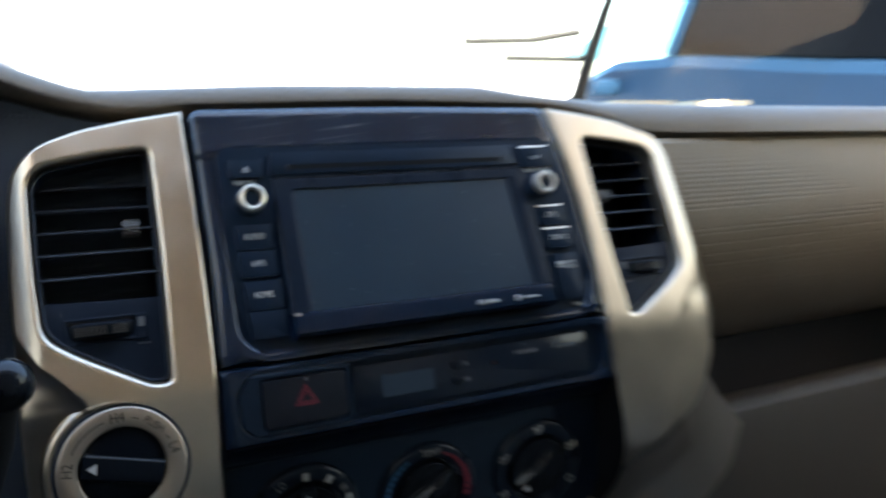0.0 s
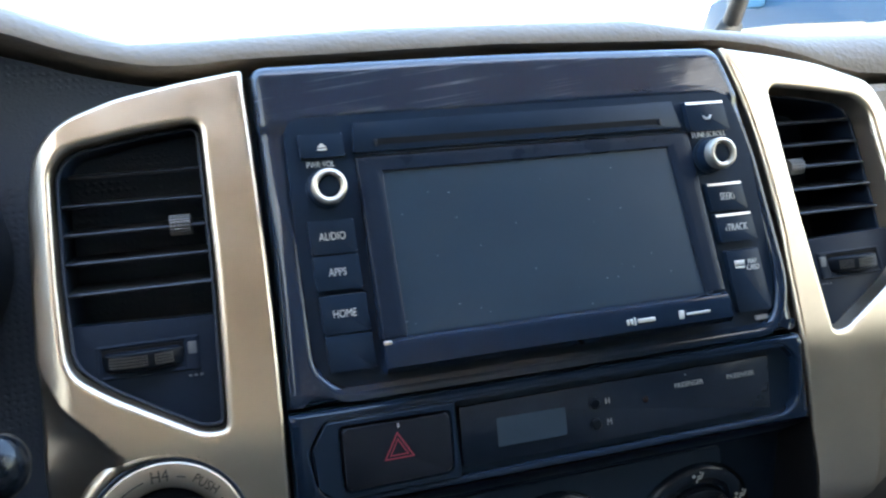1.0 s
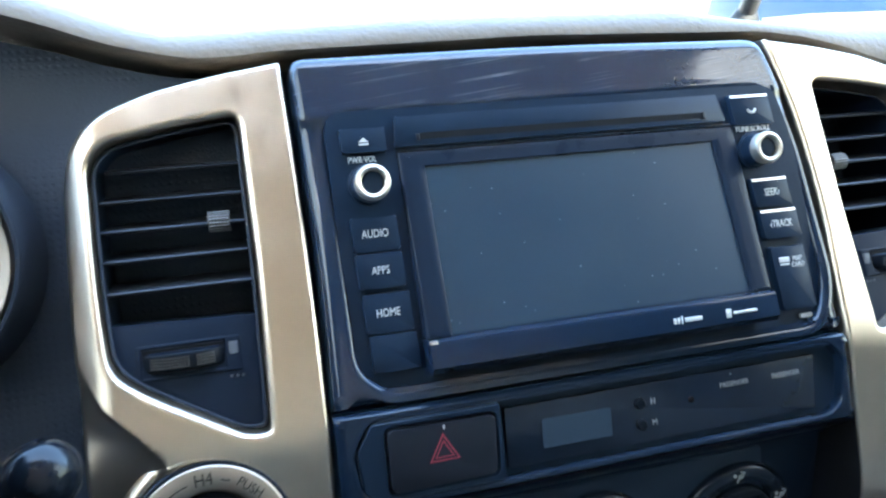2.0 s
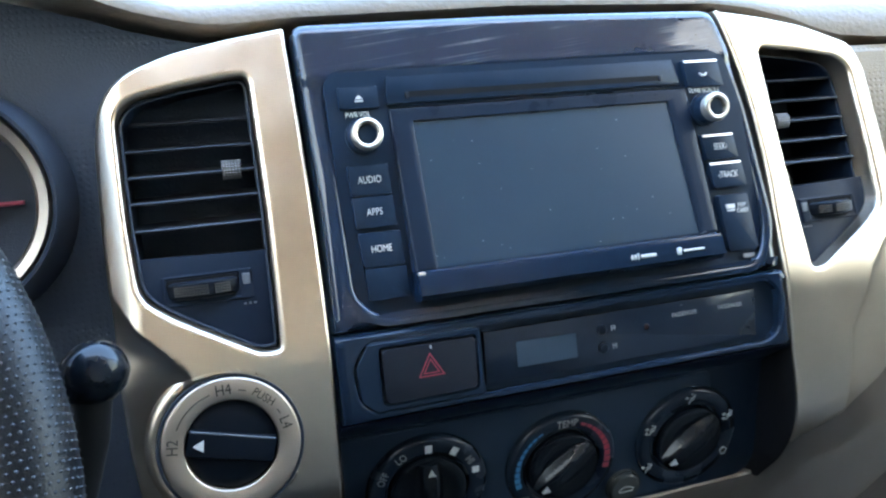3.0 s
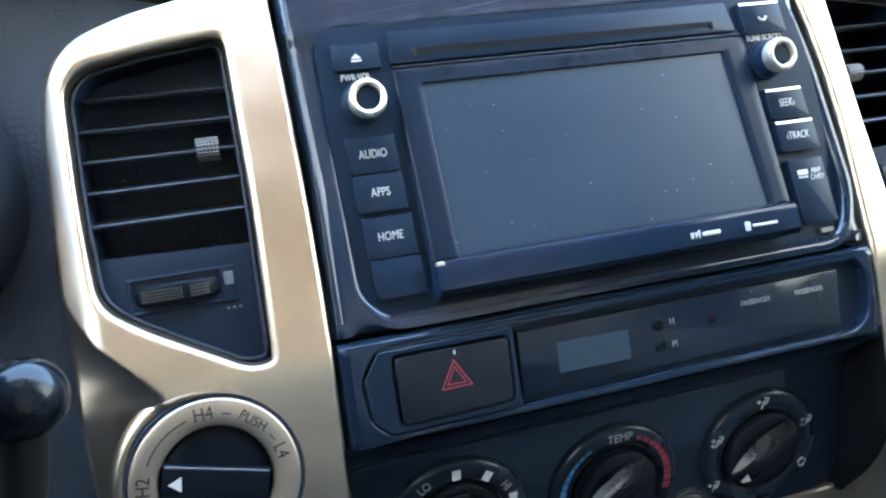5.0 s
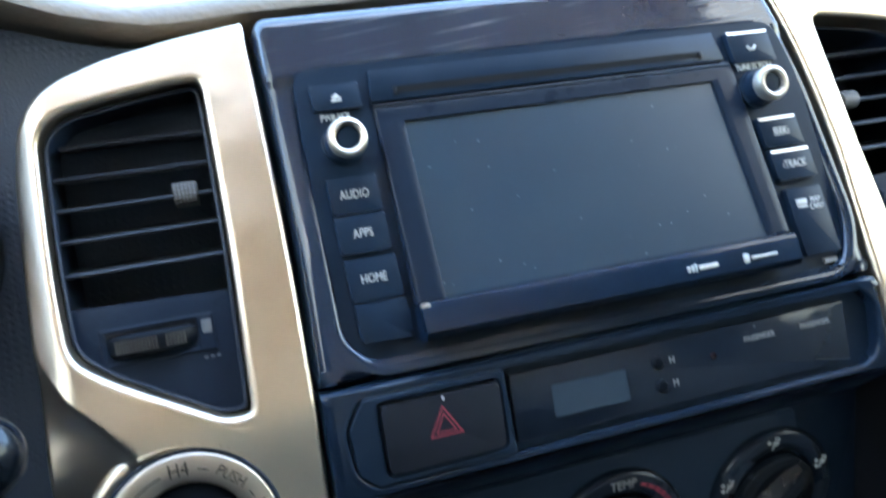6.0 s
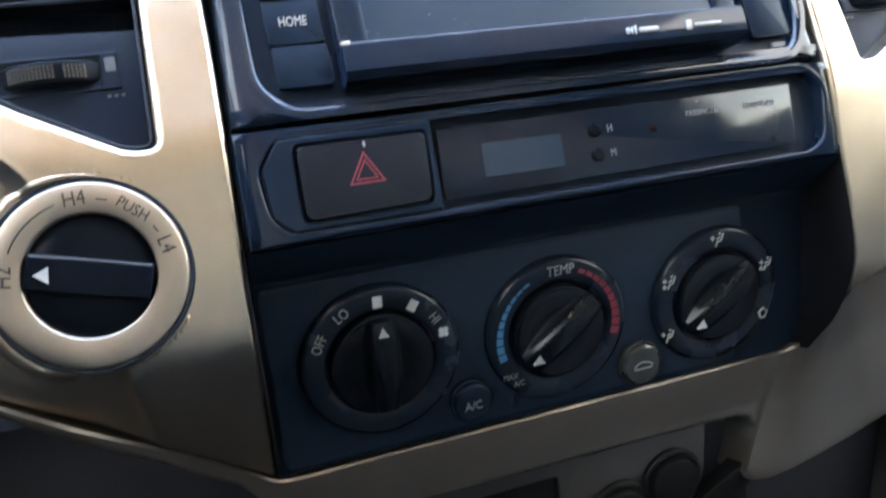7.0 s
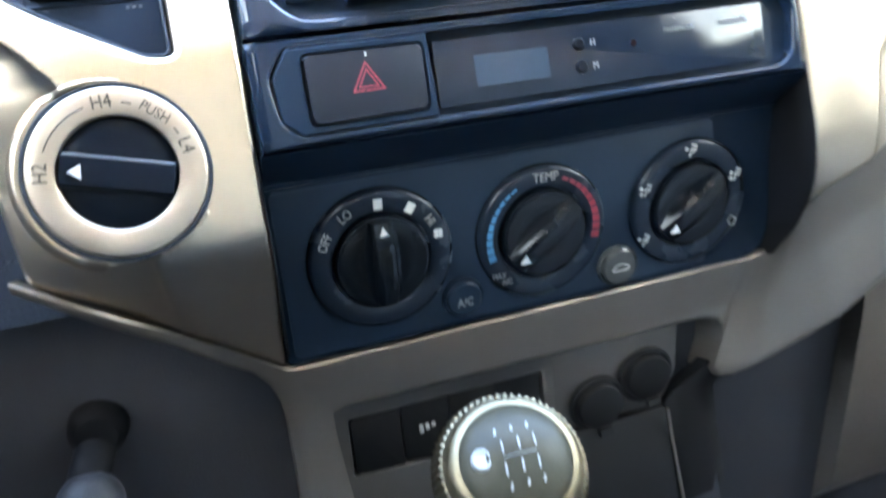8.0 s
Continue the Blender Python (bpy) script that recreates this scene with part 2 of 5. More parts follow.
SIDEGLASS = glass("lightly tinted side glass", (0.80, 0.73, 0.62))

# ---- building helpers: console parts are given in millimetres in the console's axes, the rest in metres in the world's ----
BASE = {}
W = Matrix.Identity(4)


def thing(name, at, label, category, group="", kind="", m=S, unit=0.001):
    ob = new(name)
    ob.matrix_world = m @ Matrix.Translation(Vector(at) * unit)
    ob.empty_display_size = 0.01
    BASE[ob] = (Vector(at), unit)
    return tagged(ob, label, category, group, kind)


def part(name, bm, mat, parent, label=""):
    at, unit = BASE[parent]
    ob = new(name, finish(name, bm, mat, at, unit))
    ob.parent = parent
    BASE[ob] = BASE[parent]
    return tagged(ob, label)


def solo(name, bm, mat, at, label, category, kind="", m=S, unit=0.001):
    ob = new(name, finish(name, bm, mat, Vector(at), unit))
    ob.matrix_world = m @ Matrix.Translation(Vector(at) * unit)
    BASE[ob] = (Vector(at), unit)
    return tagged(ob, label, category, "", kind)


def finish(name, bm, mat, at, unit):
    for v in bm.verts:
        v.co = (v.co - at) * unit
    bmesh.ops.recalc_face_normals(bm, faces=bm.faces)
    rounds = [len(f.verts) <= 4 and not f.select for f in bm.faces]
    me = bpy.data.meshes.new(name)
    bm.to_mesh(me)
    bm.free()
    me.materials.append(mat)
    me.polygons.foreach_set("use_smooth", rounds)
    me.set_sharp_from_angle(angle=radians(38))
    return me


def turned(bm, m):
    bmesh.ops.transform(bm, matrix=m, verts=bm.verts)
    return bm


def bevelled(bm, r, seg=2):
    edges = [e for e in bm.edges if len(e.link_faces) == 2 and e.calc_face_angle(0) > 0.5]
    if edges and r:
        bmesh.ops.bevel(bm, geom=edges, offset=r, segments=seg, profile=0.5, affect="EDGES", clamp_overlap=True)
    return bm


def box(x0, x1, y0, y1, z0, z1, r=0.0, seg=2):
    bm = bmesh.new()
    bmesh.ops.create_cube(bm, size=1.0)
    for v in bm.verts:
        v.co = ((x0 + x1) / 2 + v.co.x * (x1 - x0), (y0 + y1) / 2 + v.co.y * (y1 - y0), (z0 + z1) / 2 + v.co.z * (z1 - z0))
    bevelled(bm, r, seg)
    bm.normal_update()
    for f in bm.faces:
        f.select = max(abs(c) for c in f.normal) > 0.999
    return bm


def rounded(pts, r, n=5):
    """The corners of a polygon rounded; r: one radius, or one for each corner."""
    out, k = [], len(pts)
    for i in range(k):
        p, a, b = Vector(pts[i]), Vector(pts[i - 1]), Vector(pts[(i + 1) % k])
        u, v = (a - p), (b - p)
        c = min(r[i] if isinstance(r, (list, tuple)) else r, u.length * 0.45, v.length * 0.45)
        s, e = p + u.normalized() * c, p + v.normalized() * c
        out += [s * (1 - t) ** 2 + p * 2 * t * (1 - t) + e * t * t for t in [j / n for j in range(n + 1)]] if c > 0.01 else [p]
    return [(q.x, q.y) for q in out]


def prism(pts, front, back, r=0.0, seg=2):
    """A plate with outline pts (x, z); front and back: y, or a function of x and z."""
    f = front if callable(front) else (lambda x, z: front)
    g = back if callable(back) else (lambda x, z: back)
    bm = bmesh.new()
    a = [bm.verts.new((x, f(x, z), z)) for x, z in pts]
    b = [bm.verts.new((x, g(x, z), z)) for x, z in pts]
    top = bm.faces.new(a)
    bm.faces.new(b[::-1])
    for i in range(len(pts)):
        j = (i + 1) % len(pts)
        bm.faces.new((a[j], a[i], b[i], b[j]))
    if r:
        bmesh.ops.bevel(bm, geom=list(top.edges), offset=r, segments=seg, profile=0.5, affect="EDGES", clamp_overlap=True)
    return bm


def lathe(profile, centre, axis=(0, -1, 0), n=48):
    """A turned body: profile of (radius, height along the axis) from centre."""
    bm, rings = bmesh.new(), []
    q = Vector(axis).to_track_quat("Z", "Y").to_matrix()
    for r, h in profile:
        if r < 1e-6:
            rings.append([bm.verts.new(Vector(centre) + q @ Vector((0, 0, h)))])
        else:
            rings.append([bm.verts.new(Vector(centre) + q @ Vector((r * math.cos(2 * math.pi * i / n), r * math.sin(2 * math.pi * i / n), h))) for i in range(n)])
    for a, b in zip(rings, rings[1:]):
        for i in range(n):
            j = (i + 1) % n
            quad = [a[i % len(a)], a[j % len(a)], b[j % len(b)], b[i % len(b)]]
            quad = list(dict.fromkeys(quad))
            if len(quad) > 2:
                bm.faces.new(quad)
    return bm


def tube(path, radius, n=16, closed=False):
    bm, rings, pts = bmesh.new(), [], [Vector(p) for p in path]
    k = len(pts)
    for i, p in enumerate(pts):
        d = (pts[(i + 1) % k] - pts[i - 1]) if closed or 0 < i < k - 1 else (pts[1] - pts[0] if i == 0 else pts[-1] - pts[-2])
        q = d.to_track_quat("Z", "Y").to_matrix()
        r = radius[i] if isinstance(radius, (list, tuple)) else radius
        rings.append([bm.verts.new(p + q @ Vector((r * math.cos(2 * math.pi * j / n), r * math.sin(2 * math.pi * j / n), 0))) for j in range(n)])
    for i in range(k if closed else k - 1):
        a, b = rings[i], rings[(i + 1) % k]
        for j in range(n):
            bm.faces.new((a[j], a[(j + 1) % n], b[(j + 1) % n], b[j]))
    if not closed:
        bm.faces.new(rings[0][::-1])
        bm.faces.new(rings[-1])
    return bm


def sheet(rows, closed=False):
    """A skin over rows of points."""
    bm = bmesh.new()
    vs = [[bm.verts.new(p) for p in row] for row in rows]
    for a, b in zip(vs, vs[1:]):
        for i in range(len(a) if closed else len(a) - 1):
            j = (i + 1) % len(a)
            bm.faces.new((a[i], a[j], b[j], b[i]))
    return bm


def extruded(profile, x0, x1, nx=2, r=0.0, bow=None):
    """A closed profile of (y, z) drawn along x; bow(x): its shift in y."""
    bm = bmesh.new()
    rows = []
    for i in range(nx):
        x = x0 + (x1 - x0) * i / (nx - 1)
        rows.append([bm.verts.new((x, y + (bow(x) if bow else 0), z)) for y, z in profile])
    for a, b in zip(rows, rows[1:]):
        for i in range(len(a)):
            j = (i + 1) % len(a)
            bm.faces.new((a[i], a[j], b[j], b[i]))
    bm.faces.new(rows[0][::-1])
    bm.faces.new(rows[-1])
    return bevelled(bm, r) if r else bm


def cast(pts, c, ang):
    """Where the outline pts is met from c in the direction ang, and its outward normal there."""
    d, best = (math.cos(ang), math.sin(ang)), None
    for i in range(len(pts)):
        ax, az = pts[i - 1][0] - c[0], pts[i - 1][1] - c[1]
        bx, bz = pts[i][0] - c[0] - ax, pts[i][1] - c[1] - az
        det = d[0] * -bz + d[1] * bx
        if abs(det) < 1e-9:
            continue
        t, s = (ax * -bz + az * bx) / det, (d[0] * az - d[1] * ax) / det
        if t > 0 and -1e-6 <= s <= 1 + 1e-6 and (best is None or t > best[0]):
            k = math.hypot(bx, bz)
            n = Vector((bz / k, -bx / k))
            best = (t, n if n.x * d[0] + n.y * d[1] > 0 else -n)
    t, n = best
    return Vector((c[0] + t * d[0], c[1] + t * d[1])), n


def stepped(pts, gap):
    """The outline with no stretch longer than gap."""
    out = []
    for i in range(len(pts)):
        p, q = Vector(pts[i - 1]), Vector(pts[i])
        k = max(1, math.ceil((q - p).length / gap))
        out += [p + (q - p) * j / k for j in range(k)]
    return out


def frame_ring(outer, inner, c, skin, outer_steps, inner_steps, fill=24, gap=4.0):
    """A frame between two outlines round c. skin(x, z) gives its front; steps: (distance from the edge, set back)."""
    ang = sorted({round(math.atan2(p[1] - c[1], p[0] - c[0]) % (2 * math.pi), 4) for p in (*stepped(outer, gap), *stepped(inner, gap))})
    sides = []
    for pts in (outer, inner):
        met = [cast(pts, c, a) for a in ang]
        k = len(met)
        sides.append([(met[i][0], (met[i - 1][1] + met[i][1] * 2 + met[(i + 1) % k][1]).normalized()) for i in range(k)])
    rows = []
    for (po, no), (pi, ni) in zip(*sides):
        edge = [(po - no * d, o) for d, o in outer_steps]
        rim = [(pi + ni * d, o) for d, o in inner_steps]
        stops = edge + [(edge[-1][0].lerp(rim[0][0], k / fill), 0.0) for k in range(1, fill)] + rim
        rows.append([(p.x, skin(p.x, p.y) + o, p.y) for p, o in stops])
    rows.append(rows[0])
    bm = sheet(rows)
    bmesh.ops.remove_doubles(bm, verts=bm.verts, dist=0.001)
    return bm


def smooth(a, b, x):
    t = min(1.0, max(0.0, (x - a) / (b - a)))
    return t * t * (3 - 2 * t)


def words(name, body, size, centre, mat, parent, right=(1, 0, 0), up=(0, 0, 1), squeeze=0.82, label=""):
    """Lettering, raised by a fifth of a millimetre; size: the capitals' height."""
    cu = bpy.data.curves.new(name, "FONT")
    cu.body, cu.size, cu.align_x, cu.align_y, cu.extrude, cu.resolution_u = body, size / 0.69, "CENTER", "CENTER", 0.12, 3
    tmp = new(name, cu)
    bpy.context.view_layer.update()
    me = bpy.data.meshes.new_from_object(tmp.evaluated_get(bpy.context.evaluated_depsgraph_get()))
    bpy.data.objects.remove(tmp)
    bm = bmesh.new()
    bm.from_mesh(me)
    bpy.data.meshes.remove(me)
    r, u = Vector(right).normalized(), Vector(up).normalized()
    nrm = r.cross(u)
    turn = Matrix(((r.x, u.x, nrm.x), (r.y, u.y, nrm.y), (r.z, u.z, nrm.z))).to_4x4()
    bmesh.ops.transform(bm, matrix=Matrix.Translation(centre) @ turn @ Matrix.Diagonal((squeeze, 1, 1, 1)), verts=bm.verts)
    return part(name, bm, mat, parent, label)


SKIN_Z = (-196, -190, -179, -168, -155, -146, -141, -138, -131, -107, -84, -66)
SKIN_Y = (48, 40, 25, 11, 0, -4.5, -7, -8, -10, -12, -13.2, -14.4)
LEFT_Y = (46.5, 40.5, 30, 19.5, 7.5, -0.5, -4.8, -7, -10, -12, -13.2, -14.4)
RIGHT_Y = (36, 30, 18, 6.5, -3, -7, -8.6, -9.4, -10.6, -12, -13.2, -14.4)
FINE_Z = np.arange(-230.0, 120.0, 1.0)


def eased(depths, width):
    rough_y = np.where(FINE_Z >= -66, 0.211 * FINE_Z - 0.5, np.interp(FINE_Z, SKIN_Z, depths))
    soft, half = np.hanning(width), width // 2
    return np.convolve(np.pad(rough_y, half, mode="reflect", reflect_type="odd"), soft / soft.sum(), mode="valid")


FINE_Y = {0: eased(SKIN_Y, 37), -1: eased(LEFT_Y, 27), 1: eased(RIGHT_Y, 37)}


def skin_y(z, side=0):
    """How deep the console's face lies at the height z on it: it leans back above, and curls under below the clock, more so on the driver's side."""
    return float(np.interp(z, FINE_Z, FINE_Y[side]))


def climate_y(z):
    return 9.0 + (-112 - z) * 0.355


# ---- cab shell, ground and surroundings ----
def shell(name, bm, mat, label, category, kind="structure"):
    return solo(name, bm, mat, (0, 0, 0), label, category, kind, W, 1.0)


shell("ground", box(-400, 400, -400, 400, -0.5, 0.0), CONCRETE, "pale concrete driveway and street", "ground")
# Unseen floor, kept near black so that the lower silver reflects dark.
shell("floor", box(-0.80, 0.80, -1.06, 0.75, 0.42, 0.50), CARPET, "unseen near black floor of the truck cab", "floor")
shell("ceiling", box(-0.56, 0.56, -1.0, -0.12, 1.87, 1.92), HEADLINER, "grey cloth headliner of the truck cab", "ceiling")
# Unseen rear wall, light above and dark below to grade the silver's reflection.
shell("wall_rear", box(-0.80, 0.80, -1.06, -1.0, 1.12, 1.92), GREYCLOTH, "unseen grey rear wall of the truck cab, lighter for reflections", "wall")
shell("wall_rear_lower", box(-0.80, 0.80, -1.06, -0.99, 0.42, 1.118), SEATCLOTH, "unseen charcoal lower rear wall of the truck cab, dark for reflections", "wall")
# Two unseen grey blocks, added to bounce light onto the console's right side.
shell("wall_bounce_base", box(0.16, 0.72, -0.985, -0.42, 0.502, 0.86, 0.04), GREYCLOTH, "unseen plain grey block in the passenger seat's place, to bounce light", "wall")
shell("wall_bounce_back", box(0.16, 0.72, -0.985, -0.84, 0.862, 1.30, 0.04), GREYCLOTH, "unseen plain grey back in the passenger seat's place, to bounce light", "wall")
for side, name in ((-1, "left"), (1, "right")):
    lo, hi = sorted((side * 0.74, side * 0.82))
    # Unseen sills: the driver's is set higher to let in less light.
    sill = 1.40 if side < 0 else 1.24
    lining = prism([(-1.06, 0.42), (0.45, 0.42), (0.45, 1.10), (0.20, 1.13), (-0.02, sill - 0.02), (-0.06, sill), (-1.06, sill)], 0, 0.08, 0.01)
    shell("wall_" + name, turned(lining, Matrix(((0, 1, 0, lo), (1, 0, 0, 0), (0, 0, 1, 0), (0, 0, 0, 1)))), DOOR if side < 0 else DOORTAN, "plain unseen door lining below the side window", "door")
    # Unseen post; its front edge limits the window's reflection on the console.
    shell("wall_post_" + name, box(*sorted((side * 0.54, side * 0.84)), -1.06, -0.66 if side < 0 else -0.525, 1.20, 1.90, 0.01), SEATCLOTH, "unseen charcoal door post that cuts the side window's light", "wall")
    shell("trim_rail_" + name, box(*sorted((side * 0.55, side * 0.61)), -0.56, -0.14, 1.855, 1.915, 0.01), HEADLINER, "grey roof rail", "rail")
for side, name in ((-1, "left"), (1, "right")):
    pillar = tube([(side * 0.79, 0.21, 1.12), (side * 0.70, 0.04, 1.50), (side * 0.58, -0.15, 1.885)], 0.03, 12)
    shell("trim_pillar_" + name, pillar, DARKTRIM, "charcoal windscreen pillar", "pillar")
WIDE = [-0.72 + 0.09 * k for k in range(17)]
pane = shell("window_front", sheet([[(x, 0.64 - 0.50 * (x / 0.72) ** 2 * 0.6, 1.16) for x in WIDE], [(x * 0.8, -0.10 - 0.03 * (x / 0.72) ** 2, 1.89) for x in WIDE]]), GLASS,
             "clear laminated windscreen", "window")
pane.visible_shadow = False
# Unseen panes follow the sills; a warm tint colours the light let in.
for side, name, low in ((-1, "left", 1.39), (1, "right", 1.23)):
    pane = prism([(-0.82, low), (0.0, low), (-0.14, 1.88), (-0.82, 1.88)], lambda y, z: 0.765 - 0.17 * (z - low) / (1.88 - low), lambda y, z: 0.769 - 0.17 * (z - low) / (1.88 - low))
    shell("window_" + name, turned(pane, Matrix(((0, side, 0, 0), (1, 0, 0, 0), (0, 0, 1, 0), (0, 0, 0, 1)))), SIDEGLASS, "unseen side window, lightly tinted to warm the light", "window").visible_shadow = False


def hood():
    ob = thing("truck_hood", (0, 1.3, 1.1), "glossy white truck hood beyond the windscreen", "hood", m=W, unit=1.0)
    rows = []
    for i in range(25):
        y = 0.70 + 1.35 * i / 24
        z0 = 1.155 + 0.045 * math.sin(math.pi * min(1, i / 30)) - (0.10 * ((i - 20) / 4) ** 2 if i > 20 else 0)
        rows.append([(0.76 * (j / 20), y, z0 - 0.03 * abs(j / 20) ** 3 + 0.012 * (smooth(0.5, 0.62, abs(j / 20)) - smooth(0.8, 0.95, abs(j / 20)))) for j in range(-20, 21)])
    skin = sheet(rows)
    bmesh.ops.solidify(skin, geom=list(skin.faces), thickness=0.012)
    part("panel", skin, PAINT, ob)
    part("cowl", box(-0.74, 0.74, 0.60, 0.71, 1.10, 1.165, 0.012), RUBBER, ob, "black plastic cowl below the windscreen")
    part("nose", box(-0.74, 0.74, 1.9, 2.02, 0.6, 1.06, 0.04), PAINT, ob)


hood()


def wiper():
    ob = thing("windscreen_wiper", (0.54, 0.60, 1.19), "black wiper arm and blades outside the windscreen", "wiper", m=W, unit=1.0)
    part("pivot", lathe([(0, 0.035), (0.014, 0.033), (0.02, 0.02), (0.022, 0), (0, 0)], (0.55, 0.63, 1.175), (0, -0.3, 1), 20), RUBBER, ob)
    part("arm", tube([(0.552, 0.63, 1.19), (0.53, 0.56, 1.285), (0.51, 0.50, 1.35), (0.47, 0.42, 1.44)], [0.013, 0.011, 0.009, 0.008], 10), RUBBER, ob)
    part("blade", tube([(0.33, 0.60, 1.292), (0.44, 0.59, 1.297), (0.52, 0.575, 1.312)], 0.0055, 8), RUBBER, ob)
    part("blade", tube([(0.40, 0.60, 1.270), (0.545, 0.59, 1.271)], 0.005, 8), RUBBER, ob)


wiper()


def neighbour(name, x0, x1, y0, y1, h, mat, label, posts=()):
    ob = thing(name, ((x0 + x1) / 2, (y0 + y1) / 2, 0), label, "building", m=W, unit=1.0)
    part("wall", box(x0, x1, y0, y1, 0, h), mat, ob)
    # The overhang is unseen, made deep to keep the front wall in shade.
    part("roof", box(x0 - 0.4, x1 + 0.4, y0 - 3.6, y1 + 0.4, h, h + 0.25, 0.03), MATT, ob, "unseen dark flat roof, carried far forward to shade the front")
    for px in posts:
        part("post", box(px, px + 0.22, y0 - 0.3, y0 - 0.06, 0, h, 0.01), GREYWOOD, ob, "weathered grey wooden post")
    return ob


neighbour("plastered_house", -14, -1.9, 14, 22, 4.2, PINKWALL, "dusty pink plastered house with a grey corner post", (-1.9,))


def parked_car():
    """A blue car that stands beside the truck, its nose to the street."""
    ob = thing("parked_car", (3.7, 2.2, 0), "blue parked car with dark tinted side windows", "car", m=W, unit=1.0)
    rows = []
    for y, top, half in ((-0.6, 0.75, 0.80), (-0.5, 1.22, 0.86), (0.4, 1.33, 0.90), (2.0, 1.34, 0.90), (2.9, 1.37, 0.89), (3.5, 1.34, 0.87), (4.0, 1.2, 0.82), (4.25, 0.9, 0.74)):
        rows.append([(3.7 + half * a, y, b if b < 0.5 else top - (1.0 - b)) for a, b in ((-0.9, 0.28), (-1.0, 0.36), (-1.02, 0.62 - 1 + top if top < 0.9 else 0.42), (-1.0, 0.93), (-0.94, 0.985), (-0.8, 1.0),
                                                                    (0.8, 1.0), (0.94, 0.985), (1.0, 0.93), (1.0, 0.36), (0.9, 0.28))])
    body = sheet(rows)
    body.verts.ensure_lookup_table()
    body.faces.new(body.verts[:11])
    body.faces.new(body.verts[-11:])
    part("body", body, BODYBLUE, ob)
    cab = [[(3.7 + a * w, y, z) for a in (-1, 1)] for y, z, w in ((3.08, 1.36, 0.80), (2.94, 1.90, 0.70), (0.3, 1.92, 0.70), (-0.4, 1.30, 0.80))]
    bm = bmesh.new()
    vs = [[bm.verts.new(p) for p in r] for r in cab]
    for a, b in zip(vs, vs[1:]):
        bm.faces.new((a[0], a[1], b[1], b[0]))
    for k in (0, 1):
        bm.faces.new([r[k] for r in vs])
    bm.faces.new((vs[0][0], vs[0][1], vs[-1][1], vs[-1][0]))
    part("greenhouse", bevelled(bm, 0.03), TINT, ob, "dark tinted windows")
    part("roof", box(2.98, 4.42, 0.25, 2.98, 1.88, 1.96, 0.03), BODYBLUE, ob)
    for y in (1.55, 0.75):
        part("window_pillar", tube([(2.895, y + 0.02, 1.32), (3.0, y - 0.03, 1.90)], 0.035, 8), SILVER_DARK, ob, "grey window pillar")
    part("window_pillar", tube([(2.90, 3.06, 1.35), (3.0, 2.93, 1.90)], 0.035, 8), BODYBLUE, ob)
    front = sheet([[(3.7 + a * w, y, z) for a in (-1, -0.6, 0, 0.6, 1)] for y, z, w in ((2.98, 1.90, 0.70), (3.5, 1.66, 0.76), (4.15, 1.35, 0.80))])
    part("windscreen", front, CARGLASS, ob, "pale blue tinted windscreen").visible_shadow = False
    for a in (-1, 1):
        quarter = sheet([[(3.7 + a * 0.70, 2.98, 1.90), (3.7 + a * 0.80, 3.08, 1.37)], [(3.7 + a * 0.76, 3.5, 1.66), (3.7 + a * 0.80, 3.5, 1.36)], [(3.7 + a * 0.80, 4.15, 1.35), (3.7 + a * 0.80, 4.15, 1.345)]])
        part("front_window", quarter, CARGLASS, ob, "pale blue tinted front side window").visible_shadow = False
    part("side_mirror", box(2.62, 2.84, 3.40, 3.50, 1.12, 1.22, 0.035), BODYBLUE, ob)
    for y in (0.3, 3.4):
        w = part("wheel", lathe([(0.34, -0.1), (0.34, 0.1), (0.30, 0.12), (0.22, 0.11), (0, 0.10)], (2.86, y, 0.34), (-1, 0, 0), 32), RUBBER, ob)
        part("rim", lathe([(0.21, 0.115), (0.18, 0.125), (0.05, 0.12), (0, 0.13)], (2.86, y, 0.34), (-1, 0, 0), 24), ALU, w)


parked_car()

# ---- dashboard ----
CREST_X = (-720, -450, -340, -290, -250, -213, -193, -172, -150, -61, 82, 127, 192, 252, 500, 720)
CREST_Z = (165, 168, 162, 148, 132, 117, 109, 101.5, 102, 105.5, 105.5, 98, 93, 91, 88, 84)
LIP_X = (-720, -300, -250, -215, -195, -176, -161, -145, -125, 0, 125, 150, 176, 195, 208, 236, 300, 720)
LIP_Z = (130, 123, 113, 104, 97, 92, 89, 88.5, 90.5, 93, 90.5, 87, 81, 74, 69, 66, 64, 58)
FRONT_X = (-720, -300, -250, -215, -190, 190, 230, 300, 720)
FRONT_Y = (-20, -8, 4, 17, 26, 26, 20, 12, 10)


